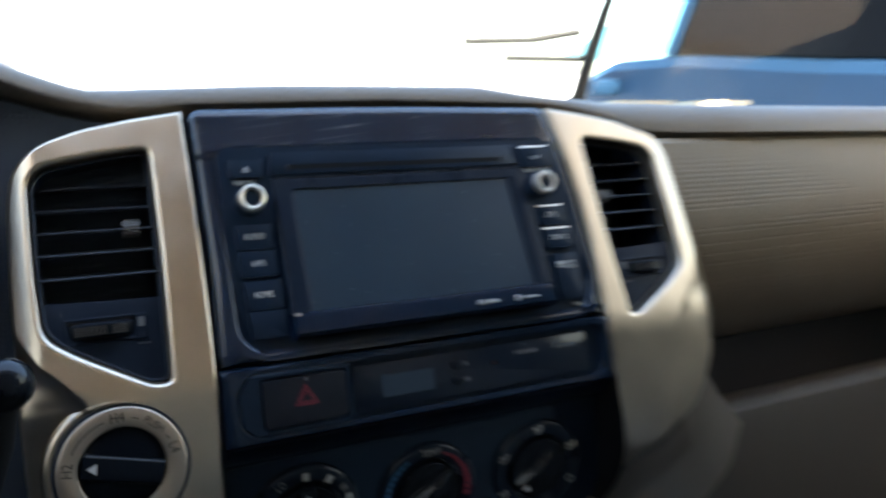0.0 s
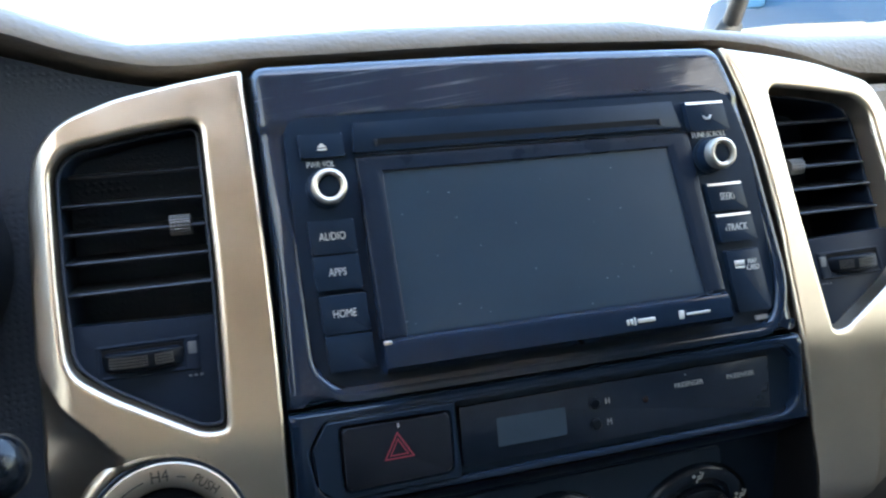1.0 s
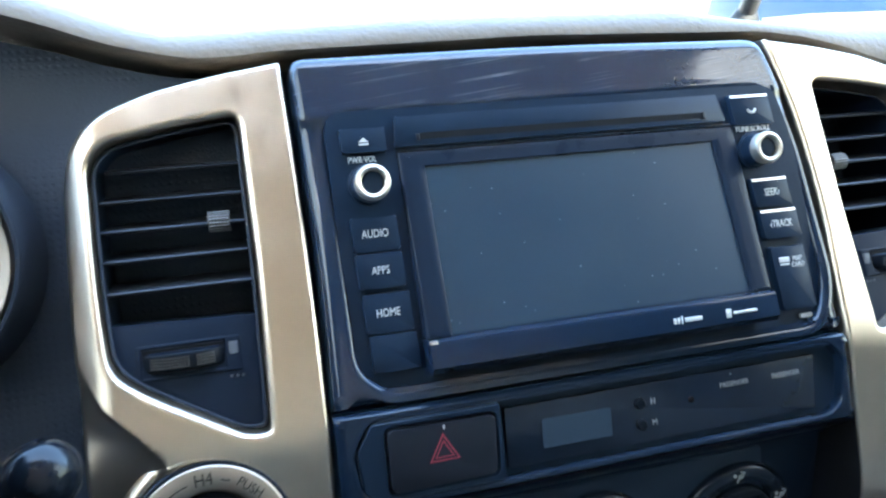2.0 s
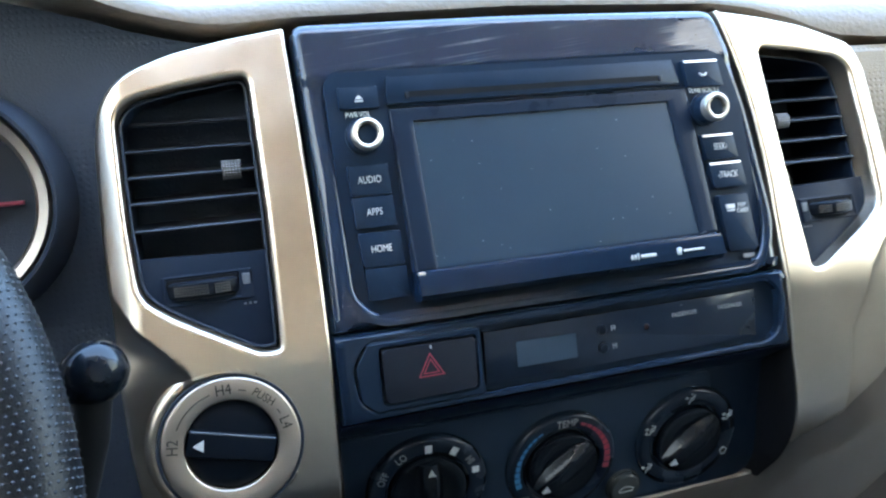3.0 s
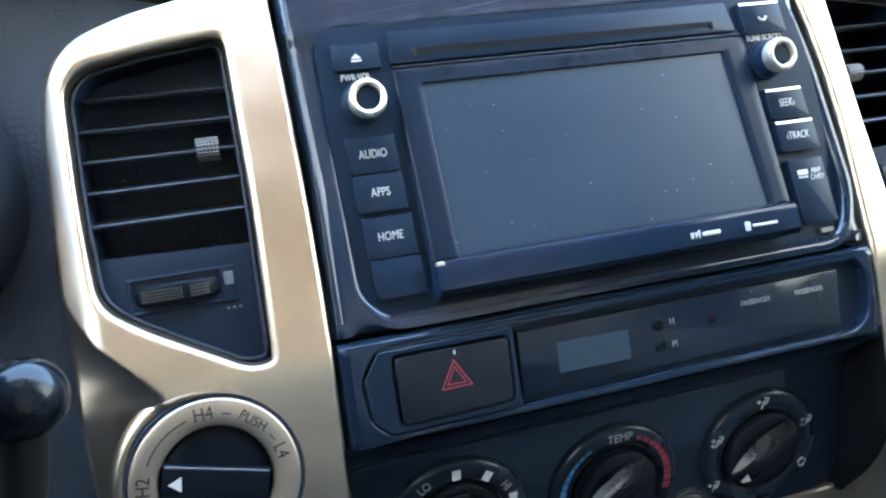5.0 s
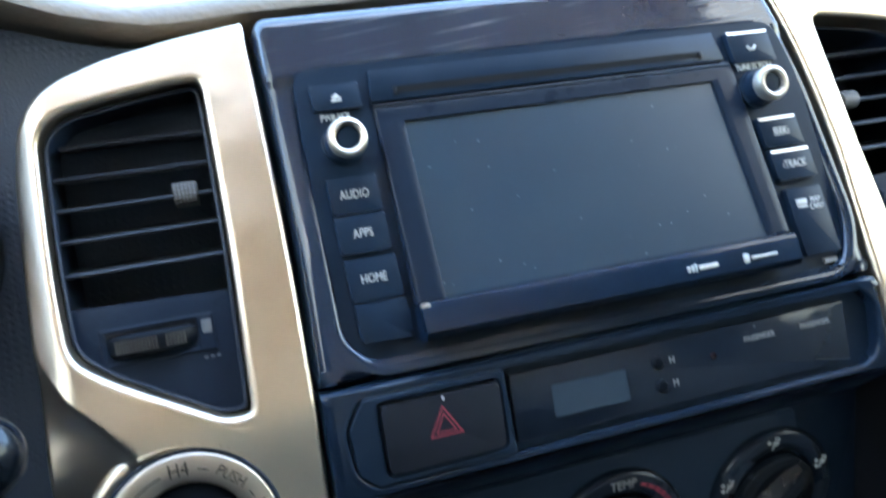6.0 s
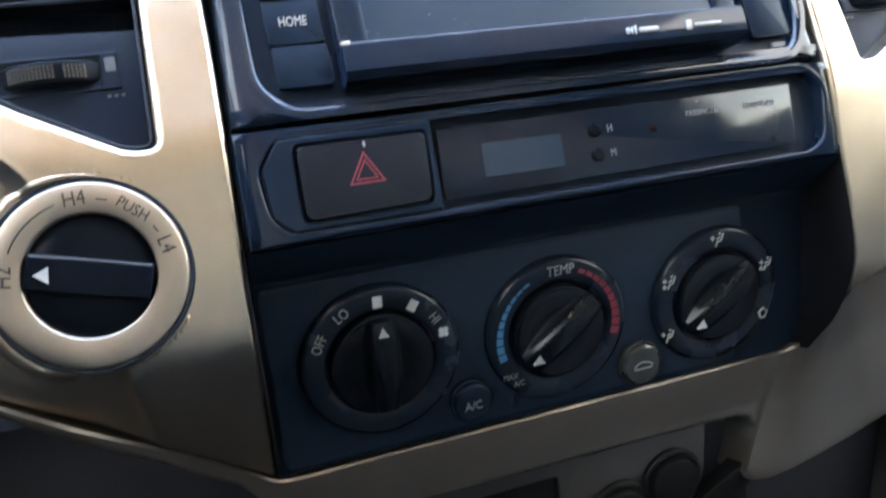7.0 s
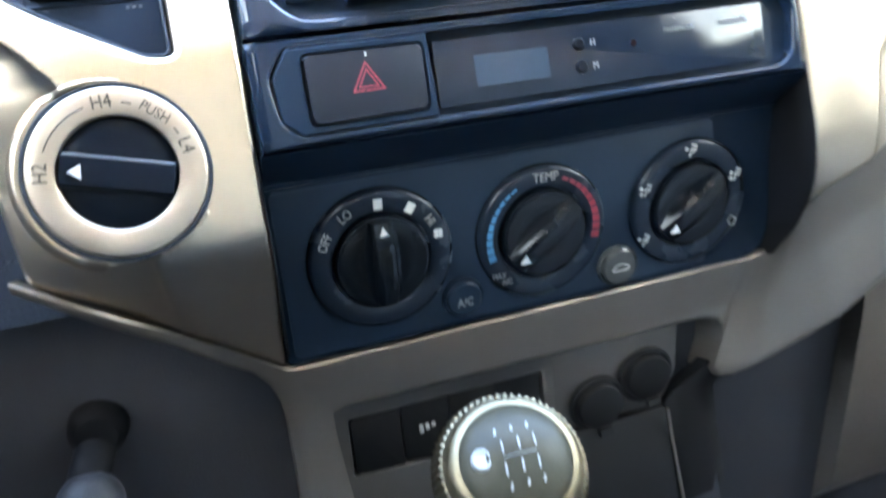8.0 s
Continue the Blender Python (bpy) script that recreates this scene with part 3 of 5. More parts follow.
def dashboard():
    ob = thing("dashboard", (0, 300, 60), "grey brown soft dashboard of a pickup truck", "dashboard")
    rows = []
    for i in range(145):
        x = -720 + 10 * i
        zc, zl, yf = (float(np.interp(x, a, b)) for a, b in ((CREST_X, CREST_Z), (LIP_X, LIP_Z), (FRONT_X, FRONT_Y)))
        zc += 0.3 * max(0.0, yf - 12)
        zl += 0.12 * max(0.0, yf - 12)
        h = (zc - zl) * 1.12
        prof = [(yf + 60, zl + 2), (yf + 9, zl - 0.4), (yf + 2, zl)]
        for k in range(0, 10):
            a = radians(7.2 * k)
            prof.append((yf + 30 * (1 - math.cos(a)), zl + 0.4 + h * math.sin(a)))
        yc, zc = prof[-1]
        for k in range(1, 9):
            y = yc + (505 - yc) * k / 8
            prof.append((y, zc + (222 - zc) * (k / 8) ** 0.96))
        prof += [(515, 212), (515, 150)]
        rows.append([(x, y, z) for y, z in prof])
    part("upper_pad", sheet(rows), PAD, ob, "grained grey brown upper dash pad")
    # passenger side: dimpled panel, shadow gap and glove box
    prof = [(40, 64), (22, 63), (17, 58), (16, 40), (15, 12), (19, -12), (30, -36), (48, -58), (74, -80), (108, -96), (150, -106), (188, -110)]
    rows = [[(x, y + 0.00003 * (x - 214) ** 2, z) for y, z in prof] for x in np.linspace(211, 730, 40)]
    part("passenger_panel", sheet(rows), PANEL, ob, "dimpled grey brown passenger panel")
    # driver side behind the gauges and under the console
    rows = []
    for x in np.linspace(-720, -120, 41):
        zl, yf = float(np.interp(x, LIP_X, LIP_Z)), float(np.interp(x, FRONT_X, FRONT_Y))
        rows.append([(x, y, z) for y, z in ((yf + 56, zl + 1), (40, zl - 4), (38, 70), (36, 0), (38, -90), (48, -150))])
    part("cluster_panel", sheet(rows), SIDE, ob, "dimpled charcoal panel beside the gauges")
    rows = [[(x, y, z) for y, z in ((50, -126), (72, -180), (108, -260), (165, -420))] for x in np.linspace(-720, -112, 14)]
    part("knee_panel", sheet(rows), KNEE_LIT, ob, "charcoal lower dash panel")
    part("back_panel", box(-730, 730, 190, 200, -730, 120), DARKTRIM, ob, "plain dark bulkhead")


dashboard()


# Low slab for a raised dash piece; the sunlight on it is in its cream colour.
def cream_piece(x0, x1):
    ob = solo("cream_dash_piece", prism(rounded([(x0, 0.0), (x1 - 0.012, 0.0), (x1, 0.010), (x1 - 0.004, 0.014), (x0 + 0.004, 0.014)], 0.003), 0.0, 0.07), CREAM, (0, 0, 0),
              "low cream piece on the dashboard, coloured as sunlit", "paper", m=pose(0, 0.34, 1.2035, -6, 0, 0), unit=1.0)
    return tagged(ob, group="papers on the dash")


cream_piece(0.405, 0.505)
cream_piece(0.535, 0.635)


def glove_box():
    ob = thing("glove_box", (470, 60, -260), "grey brown glove box lid below the dash panel", "glove box")
    prof = [(128, -157), (80, -153), (62, -152), (54, -157), (55, -168), (84, -260), (126, -380), (150, -400)]
    rows = [[(x, y + 0.00003 * (x - 214) ** 2, z) for y, z in prof] for x in np.linspace(232, 720, 30)]
    rows.insert(0, [(x, y + 90, z) for x, y, z in rows[0]])
    part("lid", sheet(rows), GLOVE, ob)
    part("side_panel", sheet([[(x, y, z) for y, z in ((70, -100), (60, -125), (66, -170), (100, -260), (150, -400))] for x in np.linspace(75, 262, 16)]), DARKTRIM, ob,
         "charcoal side panel beside the glove box")


glove_box()

# ---- silver vent surrounds with their vents ----
OPENING = rounded([(-142.5, 63.5), (-168, 60.5), (-195, 55), (-202, 47), (-201.5, 0), (-199, -33), (-186, -43), (-152, -62.5), (-143.5, -62.5), (-142, 0)],
                  [5, 10, 8, 8, 20, 9, 12, 6, 3, 10])
CREASE_Z = (-190, -100, -82, -67, -57, -46, -36, -24, 90)
CREASE_X = (-158, -166, -176, -182, -190, -201, -207, -214, -216)


def silver_skin(left):
    def y(x, z):
        d = skin_y(z, -1 if left else 1)
        if left:
            d += 11 * max(0.0, (-x - 197) / 16) ** 2 * smooth(-75, -35, z)
        else:
            d += 9 * max(0.0, (-x - 200) / 24) ** 2
        over = float(np.interp(z, CREASE_Z, CREASE_X)) - x
        if over > 0:
            d += (6.0 if left else 4.0) * (1 - math.exp(-over / 8.0)) * smooth(0, 3, over) + (0.17 * over if left else 0.0)
        if left:
            d += 9 * (1 - smooth(29, 30.8, math.hypot(x + 169, z + 100)))
        return d
    return y


def vent_surround(side):
    """The left surround, or mirrored the right one, which has no knob and ends higher."""
    left = side < 0
    low = [(-212, -60), (-212, -100), (-209, -133), (-187, -146), (-164, -161), (-147, -173), (-124.5, -190)] if left else \
          [(-223, -50), (-215, -97), (-193, -131), (-162, -150), (-137, -160), (-130, -164), (-127, -140)]
    top = [(-122.6, 86)] if left else [(-119, 86.6), (-121, 86.2)]
    seam = [(-121.6, -72), (-120.9, -30), (-120.9, 10), (-121.6, 50)] if left else [(-124.4, -100), (-124.2, -62), (-126.6, -28), (-128.6, -6), (-128.2, 28), (-125.4, 58)]
    outer = rounded(top + [(-150, 81.5), (-176, 75.5), (-194, 68.5)] + ([(-204, 60.5), (-210, 51), (-212.5, 35), (-213, -4)] if left else [(-208, 63), (-217, 50), (-222, 33), (-225, -4)]) + low + seam, [2] * len(top) + [6] * 7 + [3 if left else 8] * len(low) + [15] * len(seam))
    flip = Matrix.Diagonal((side * -1.0, 1, 1, 1))
    ob = thing("vent_surround", (side * 172, 0, 0), "satin silver painted surround " + ("with a drive selector pod" if left else "that tapers to a point below"), "dashboard trim",
               "vent surrounds")
    bm = frame_ring(outer, OPENING, (-172, 3), silver_skin(left), [(0, 22), (0, 3.4), (0.3, 1.6), (0.9, 0.55), (2.0, 0)],
                    [(2.9, 0), (2.0, 0.18), (1.1, 0.65), (0.45, 1.4), (0.1, 2.4), (0, 4.8)] + ([(-0.4, 7.4)] if left else [(-0.3, 8), (-1.3, 13.4)]), 60, 2.0)
    part("frame", turned(bm, flip), SILVER, ob)
    inset = [(-172 + (x + 172) * 0.95, 1 + (z - 1) * 0.975) for x, z in OPENING]
    deep = 7.2 if left else 13.6
    gasket = tube([(x, skin_y(z) + deep + 11 * max(0.0, (-x - 197) / 16) ** 2, z) for x, z in inset], 0.7, 8, True)
    part("gasket", turned(gasket, flip), MATT, ob, "thin black gasket round the opening")
    if left:
        # the pod's lip: flush with the face above, standing proud of it where the face falls away
        face, rows = silver_skin(True), []
        for k in range(145):
            t = 2 * math.pi * k / 144
            u, v = math.cos(t), math.sin(t)
            w = smooth(0.3, -0.6, u)
            y = min(face(-169 + 33 * u, -100 + 33 * v) - 0.1 - 0.3 * w, -11.0 * w + 40 * (1 - w))
            lip = ((31.6 + 5.2 * w, None), (31.5 + 4.4 * w, 3.2), (31.4 + 3.4 * w, 1.0), (31.2 + 2.3 * w, 0.1), (31.05 + 1.0 * w, -0.15), (31 + 0.3 * w, 0.2), (30.9, 1.0), (30.9, 9))
            rows.append([(-169 + r * u, face(-169 + r * u, -100 + r * v) + 4 if o is None else y + o * (w if o < 5 else 1), -100 + r * v) for r, o in lip])
        part("pod", sheet(rows), SILVER, ob)
    vent = thing("air_vent", (side * 172, 18, 0), "black dashboard air vent with horizontal slats and a thumb wheel", "air vent", "air vents")
    wall = [[(x, skin_y(z) + o, z) for o in (deep - 0.6, 34, 62)] for x, z in inset]
    duct = sheet(wall + [wall[0]])
    part("duct", turned(duct, flip), VENT, vent)
    part("back", turned(prism(inset, 60, 66), flip), MATT, vent)
    for z in (44.5, 32, 20, 8, -4.5):
        edge = -200 + (0 if z < 40 else 3)
        blade = extruded([(skin_y(z) + 12, z + 0.7), (skin_y(z) + 11.4, z), (skin_y(z) + 12, z - 0.9), (skin_y(z) + 33, z + 2.2), (skin_y(z) + 33, z + 4.2)], edge, -142.5, 2)
        part("slat", turned(blade, flip), SLAT, vent)
    low_plate = rounded([(-201.6, -16.5), (-141.6, -18.5), (-143, -63.5), (-152, -63.5), (-187, -43.5), (-200, -33)], 1.0)
    plate = part("lower_plate", turned(prism(low_plate, lambda x, z: skin_y(z) + 9.5, lambda x, z: skin_y(z) + 30, 0.8), flip), VENT, vent)
    slot = part("wheel_slot", turned(frame_ring(rounded([(-190.5, -25.5), (-151.6, -25.5), (-151.6, -39), (-190.5, -39)], 0.8), [(-188.5, -27), (-157.6, -27), (-157.6, -37.6), (-188.5, -37.6)], (-172, -32),
                lambda x, z: skin_y(z) + 9.0, [(0, 2), (0, 0.3), (0.4, 0)], [(0.5, 0), (0, 0.4), (0, 1.5)], 2, 4.0), flip), VENT, plate)
    # Near black plate in place of the shade inside the wheel slot.
    part("slot_floor", turned(box(-188.2, -157.8, 2.2, 5, -37.4, -27.2), flip), DARKHOLE, slot)
    part("thumb_wheel", turned(lathe([(0, -4.0), (20, -4.0), (21.2, -3.2), (21.5, -2.6), (21.5, 2.6), (21.2, 3.2), (20, 4.0), (0, 4.0)], (-172.8, 17.4, -32.4), (0, 0, 1), 72), flip), CAP, slot)
    knurl = bmesh.new()
    for k in range(21):
        a = radians(-34 + 3.2 * k)
        if 13 <= k <= 14:
            continue
        for q in range(4):
            bump = box(-0.38, 0.38, -21.9, -21.0, -2.2 + 1.15 * q, -1.45 + 1.15 * q)
            bmesh.ops.transform(bump, verts=bump.verts, matrix=Matrix.Translation((-172.8, 17.4, -32.4)) @ Matrix.Rotation(a, 4, "Z"))
            spare = bpy.data.meshes.new("spare")
            bump.to_mesh(spare)
            knurl.from_mesh(spare)
            bpy.data.meshes.remove(spare)
            bump.free()
    part("knurl", turned(knurl, flip), DARKGREY, slot)
    part("end_mark", turned(box(-156.0, -152.6, 1.6, 3, -35.6, -27.8, 0.3), flip), MARK, plate)
    for k in range(3):
        part("mark", turned(box(-156.6 + 2.2 * k, -155.4 + 2.2 * k, skin_y(-41) + 9.3, 4, -41.8, -40.9), flip), MARK, plate)
    roll = [(16 - 4.2 * math.cos(radians(q)), 20.6 + 4.2 * math.sin(radians(q))) for q in range(-80, 81, 16)] + [(24, 24.6), (24, 16.6)]
    tab = part("tab", turned(extruded(roll, -158.9, -150.3, 2, 0.5), flip), DARKGREY, vent)
    studs = bmesh.new()
    for k in range(8):
        a = radians(-62 + 18 * k)
        for q in range(6):
            x, y, z = -158.0 + 1.36 * q, 16 - 4.1 * math.cos(a), 20.6 + 4.1 * math.sin(a)
            foot = [studs.verts.new((x + e * 0.45, y - f * 0.45 * math.sin(a), z + f * 0.45 * math.cos(a))) for e, f in ((-1, -1), (1, -1), (1, 1), (-1, 1))]
            tip = studs.verts.new((x, y - 0.6 * math.cos(a), z + 0.6 * math.sin(a)))
            for e in range(4):
                studs.faces.new((foot[e], foot[(e + 1) % 4], tip))
    part("knurl", turned(studs, flip), GREY, tab)


vent_surround(-1)
vent_surround(1)


def drive_selector():
    c = (-169, -8.4, -100)
    ob = thing("drive_selector_knob", c, "round silver and black four wheel drive selector knob", "knob")
    part("collar", lathe([(30.9, 0), (30.9, 5.0), (30.5, 5.6), (29.5, 5.6), (29.4, 0)], c, n=64), MATT, ob)
    ring = part("ring", lathe([(29.3, -2), (29.3, 5.5), (29.0, 6.0), (28.4, 6.3), (20.2, 6.3), (19.7, 6.0), (19.4, 5.3), (19.4, 0)], c, n=72), SILVER_PALE, ob)
    cap = part("cap", lathe([(19.4, -2), (19.4, 3), (18.2, 4.2), (12, 5.0), (0, 5.4)], c, n=64), CAP, ob)
    bar = extruded([(-12.5, -94.4), (-14.7, -95.0), (-15.6, -95.6), (-15.9, -96.3), (-15.4, -105.6), (-14.7, -106.4), (-12, -107)], -187.2, -150.8, 2)
    part("grip", turned(bar, Matrix.Translation((-169, 0, -100)) @ Matrix.Rotation(radians(15), 4, "Y") @ Matrix.Translation((169, 0, 100))), CAP, cap)
    # Thin grey line painted for the highlight on the grip's upper edge.
    ridge = tube([(-186.6, -15.4, -95.5), (-178, -15.6, -95.4), (-160, -15.6, -95.4), (-151.4, -15.4, -95.5)], 0.42, 8)
    part("grip_highlight", turned(ridge, Matrix.Translation((-169, 0, -100)) @ Matrix.Rotation(radians(15), 4, "Y") @ Matrix.Translation((169, 0, 100))), MARK, cap, "grey line painted for the highlight along the grip's edge")
    tri_ = prism([(-185, -99.6), (-180.6, -97.0), (-180.6, -102.2)], -16.1, -15.2)
    part("pointer", turned(tri_, Matrix.Translation((-169, 0, -100)) @ Matrix.Rotation(radians(8), 4, "Y") @ Matrix.Translation((169, 0, 100))), WHITE, cap)
    for s, a, h in (("H2", 172, 4.6), ("H4", 92, 4.6), ("PUSH", 50, 3.6), ("L4", 14, 4.6)):
        t = radians(a)
        p = (c[0] + 24.1 * math.cos(t), -14.8, c[2] + 24.1 * math.sin(t))
        words("lettering", s, h, p, INK, ring, (math.sin(t), 0, -math.cos(t)), (math.cos(t), 0, math.sin(t)), 0.85)
    for a0, a1 in ((154, 106), (77, 69), (31, 25)):
        pts = [(c[0] + 24.0 * math.cos(radians(a0 + (a1 - a0) * k / 8)), -14.7, c[2] + 24.0 * math.sin(radians(a0 + (a1 - a0) * k / 8))) for k in range(9)]
        part("line", tube(pts, 0.28, 6), INK, ring)


drive_selector()

# ---- black centre fascia ----
def fascia():
    ob = thing("centre_fascia", (0, 0, 0), "gloss black centre console fascia with fine scratches", "dashboard trim")
    # one moulding: a hood over the radio, with rails down both sides and a lipped well
    outer = rounded([(-120.4, 87.6), (0, 89.4), (117.5, 87.6), (123.5, 62), (126.4, 30), (126.8, -8), (124.2, -30), (123.4, -60.5), (-120.6, -60.5), (-118.6, 0)], [8, 40, 9, 8, 8, 8, 8, 1.5, 1.5, 20])
    inner = rounded([(-107.5, 60.2), (112, 60.6), (117.6, 34), (118.6, -36), (110, -55), (-98, -54.6), (-107.5, -45)], [13, 11, 14, 12, 10, 10, 10])
    part("radio_surround", frame_ring(outer, inner, (0, 2), lambda x, z: 0.211 * z - 0.6 - 1.8 * smooth(54, 61, z), [(0, 28), (0, 9), (0.3, 5.6), (1.3, 3.0), (2.8, 1.2), (4.6, 0.3), (6.6, 0)],
                                      [(5, 0), (3.4, -0.3), (2.0, -0.2), (0.9, 0.4), (0.2, 1.4), (0, 2.6), (0, 24)], 10, 3.0), SCRATCHED, ob)
    outer = rounded([(-120.8, -61), (123.4, -61), (123.4, -102.5), (-121.2, -102.5)], 1.5)
    inner = rounded([(-113.5, -76), (-106, -65.5), (110, -64.5), (117.5, -72), (115, -93), (108, -97.5), (-105, -97.5), (-111.5, -92)], [4, 4, 4, 4, 4, 4, 4, 4])
    part("clock_surround", frame_ring(outer, inner, (0, -81), lambda x, z: -15.2 - 0.9 * math.cos((z + 81) / 22 * 1.5), [(0, 28), (0, 6), (0.8, 3), (2.4, 1), (4.6, 0)],
                                      [(2.6, 0), (1.6, -0.25), (0.8, 0.0), (0.2, 0.8), (0, 2.0), (0, 6)], 6, 3.0), GLOSS, ob)
    part("clock_recess", box(-116, 119, -10.6, 4, -99, -63.5), SATIN, ob)
    prof = [(-13.0, -102.2), (-12.0, -103.2), (8, -112.4), (8.6, -114), (30, -114), (30, -102.2)]
    part("lower_lip", extruded(prof, -121.4, 123.6, 2), SATIN, ob)
    part("backing", box(-123, 123, 26, 34, -112, 62), MATT, ob)
    for side in (-1, 1):
        def edge(z):
            return 122.4 if side < 0 else float(np.interp(z, (-190, -176, -164, -140, -100), (124, 129, 128, 125.4, 122.8)))
        rows = [[(side * (edge(z) + 1), skin_y(z, side) - 0.6, z), (side * (edge(z) + 0.4), skin_y(z, side) + 0.4, z), (side * (edge(z) - 0.2), max(skin_y(z, side) + 1, climate_y(z) + 3), z)] for z in np.linspace(-100, -188.5, 24)]
        part("side_cheek", sheet(rows), DARKHOLE, ob)


fascia()


def face_y(z):
    return 0.13 * z - 1.8


def radio():
    ob = thing("car_radio", (0, 0, 0), "black touchscreen car radio switched off, dusty screen", "car radio")
    plate = rounded([(-108.5, 61), (113, 61.4), (118.6, 34), (119.6, -37), (111, -56), (-99, -55.6), (-108.5, -46)], 9)
    part("faceplate", prism(plate, lambda x, z: face_y(z) + 1.5, 24), SATIN, ob)
    part("disc_flap", prism(rounded([(-78.6, 57), (78.6, 57.6), (81.5, 44.2), (-80, 43.8)], 0.8), lambda x, z: face_y(z) - 1.0, 12, 0.4), SATIN, ob)
    # Flush strip: the slot's inner shade is put into its near black colour.
    part("disc_slot", box(-69, 71, face_y(47) - 1.08, 12, 45.6, 49.2), DARKHOLE, ob, "dark disc slot")
    for x in (-70.5, 69):
        part("slot_end", box(x, x + 1.6, face_y(47) - 1.9, 8, 45.9, 49, 0.3), SLAT, ob)
    # display block: the glass leans back, with a ledge along its lower edge
    lean = lambda z: 4.8 - (42.5 - z) * 0.2
    block = extruded([(lean(42.5) + 1.2, 42.5), (lean(-36.5) + 1.2, -36.5), (-14, -50), (14, -50), (14, 42.5)], -79, 81.5, 2)
    display = part("display", block, SATIN, ob)
    part("screen", prism([(-68, 34.6), (72.8, 35), (75.3, -37), (-67.6, -36.8)], lambda x, z: lean(z) + 0.5, lambda x, z: lean(z) + 3), SCREEN, display, "dark dusty touchscreen, switched off")
    bez_out = rounded([(-79.4, 42.2), (86, 42.4), (86.5, -37), (-78.5, -37)], 1.2)
    bez_in = [(-68, 34.6), (72.8, 35), (75.3, -36.8), (-67.6, -36.6)]
    part("bezel", frame_ring(bez_out, bez_in, (0, 0), lambda x, z: lean(z) - 0.6, [(0, 8), (0, 1), (0.5, 0.3), (1.2, 0)], [(0.6, 0), (0.2, 0.3), (0, 1.4)], 3, 6.0), BEZEL, display)
    part("top_edge", extruded([(lean(42.4) - 1.2, 42.3), (lean(42.4) - 0.9, 43.0), (lean(42.4) + 0.4, 43.5), (10, 43.6), (10, 42.3)], -79.2, 85.8, 2), GLOSS, display)
    ledge = part("ledge", extruded([(-9, -36.6), (-17.5, -36.2), (-19.6, -37.0), (-20.4, -38.6), (-21.6, -47.2), (-19.5, -49.6), (-12, -51), (6, -51), (6, -36.6)], -79.5, 81.5, 2, 0.5), GLOSS, display)
    for x0, x1, z0, z1 in ((28.0, 29.2, -44.4, -41.8), (29.8, 31.0, -44.4, -41.8), (31.6, 32.4, -44.8, -41.2), (33.4, 42, -44.0, -42.2), (54, 56.6, -45.0, -41.2), (57.8, 70, -43.8, -42.6)):
        part("maker_mark", box(x0, x1, -21.62, -20.5, z0, z1, 0.4), WHITE, ledge)
    # Bright metal chip stands for the glint on the ledge's left corner.
    part("corner_glint", box(-79.7, -76.2, -20.2, -18, -38.2, -36.5, 0.5), KNOBRING, ledge, "bright chip standing for the glint on the ledge's corner")
    for z0, z1, s, x0, x1 in ((53, 42.6, "", -103, -83.8), (15.5, 1.2, "AUDIO", -103.3, -83.8), (0.4, -14, "APPS", -103, -83.5), (-16.2, -32, "HOME", -102.3, -82.6), (-32.8, -47.6, "", -101.6, -82)):
        b = part("button", prism(rounded([(x0, z0), (x1, z0), (x1 + 0.3, z1), (x0 + 0.4, z1)], 1.2), lambda x, z: face_y(z) - 1.7, lambda x, z: face_y(z) + 4, 0.6), SATIN, ob)
        if s:
            zc = (z0 + z1) / 2
            words("lettering", s, 3.3, ((x0 + x1) / 2, face_y(zc) - 1.9, zc), WHITE, b, squeeze=0.74)
        elif z0 > 0:
            part("eject_symbol", prism([(-95.4, 46.9), (-93.4, 48.8), (-91.4, 46.9)], face_y(48) - 2.3, face_y(48)), WHITE, b)
            part("eject_symbol", box(-95.4, -91.4, face_y(46) - 2.3, face_y(46), 45.6, 46.3), WHITE, b)
    words("lettering", "PWR\u00b7VOL", 2.6, (-94.6, face_y(39.6) - 0.6, 39.6), WHITE, ob, squeeze=0.74)
    words("lettering", "TUNE\u00b7SCROLL", 2.7, (96.0, face_y(39.4) - 0.6, 39.6), WHITE, ob, squeeze=0.78)
    for x in (-93.2, 94.4):
        k = part("volume_knob" if x < 0 else "tuning_knob", lathe([(8.8, 0), (8.8, 1), (7.7, 1.5), (7.5, 7), (0, 7)], (x, face_y(30), 29.1), n=48), SATIN, ob)
        part("ring", lathe([(7.2, 5), (7.5, 10.4), (7.0, 11.9), (6.0, 12.4), (4.9, 11.8), (4.6, 10.4), (4.6, 8)], (x, face_y(30), 29.1), n=48), KNOBRING, k, "bright satin metal ring")
        part("cap", lathe([(4.6, 8), (4.6, 10.0), (4.0, 10.6), (0, 10.8)], (x, face_y(30), 29.1), n=40), SATIN, k)
    for x0, x1, z0, z1, s in ((85.0, 107.0, 56.6, 41.5, ""), (88.5, 108.5, 15.5, 1.4, "SEEK\u203a"), (90, 110.5, 0.2, -14, "\u2039TRACK"), (92.4, 110.6, -18, -48, "MAP")):
        b = part("button", prism(rounded([(x0, z0), (x1, z0), (x1 + 1.2, z1), (x0 + 1.2, z1)], 1.2), lambda x, z: face_y(z) - 1.7, lambda x, z: face_y(z) + 4, 0.6), SATIN, ob)
        if s == "MAP":
            words("lettering", "MAP", 2.4, (105.6, face_y(-25) - 1.9, -24.3), WHITE, b, squeeze=0.75)
            words("lettering", "CARD", 2.4, (105.6, face_y(-27) - 1.9, -27.2), WHITE, b, squeeze=0.75)
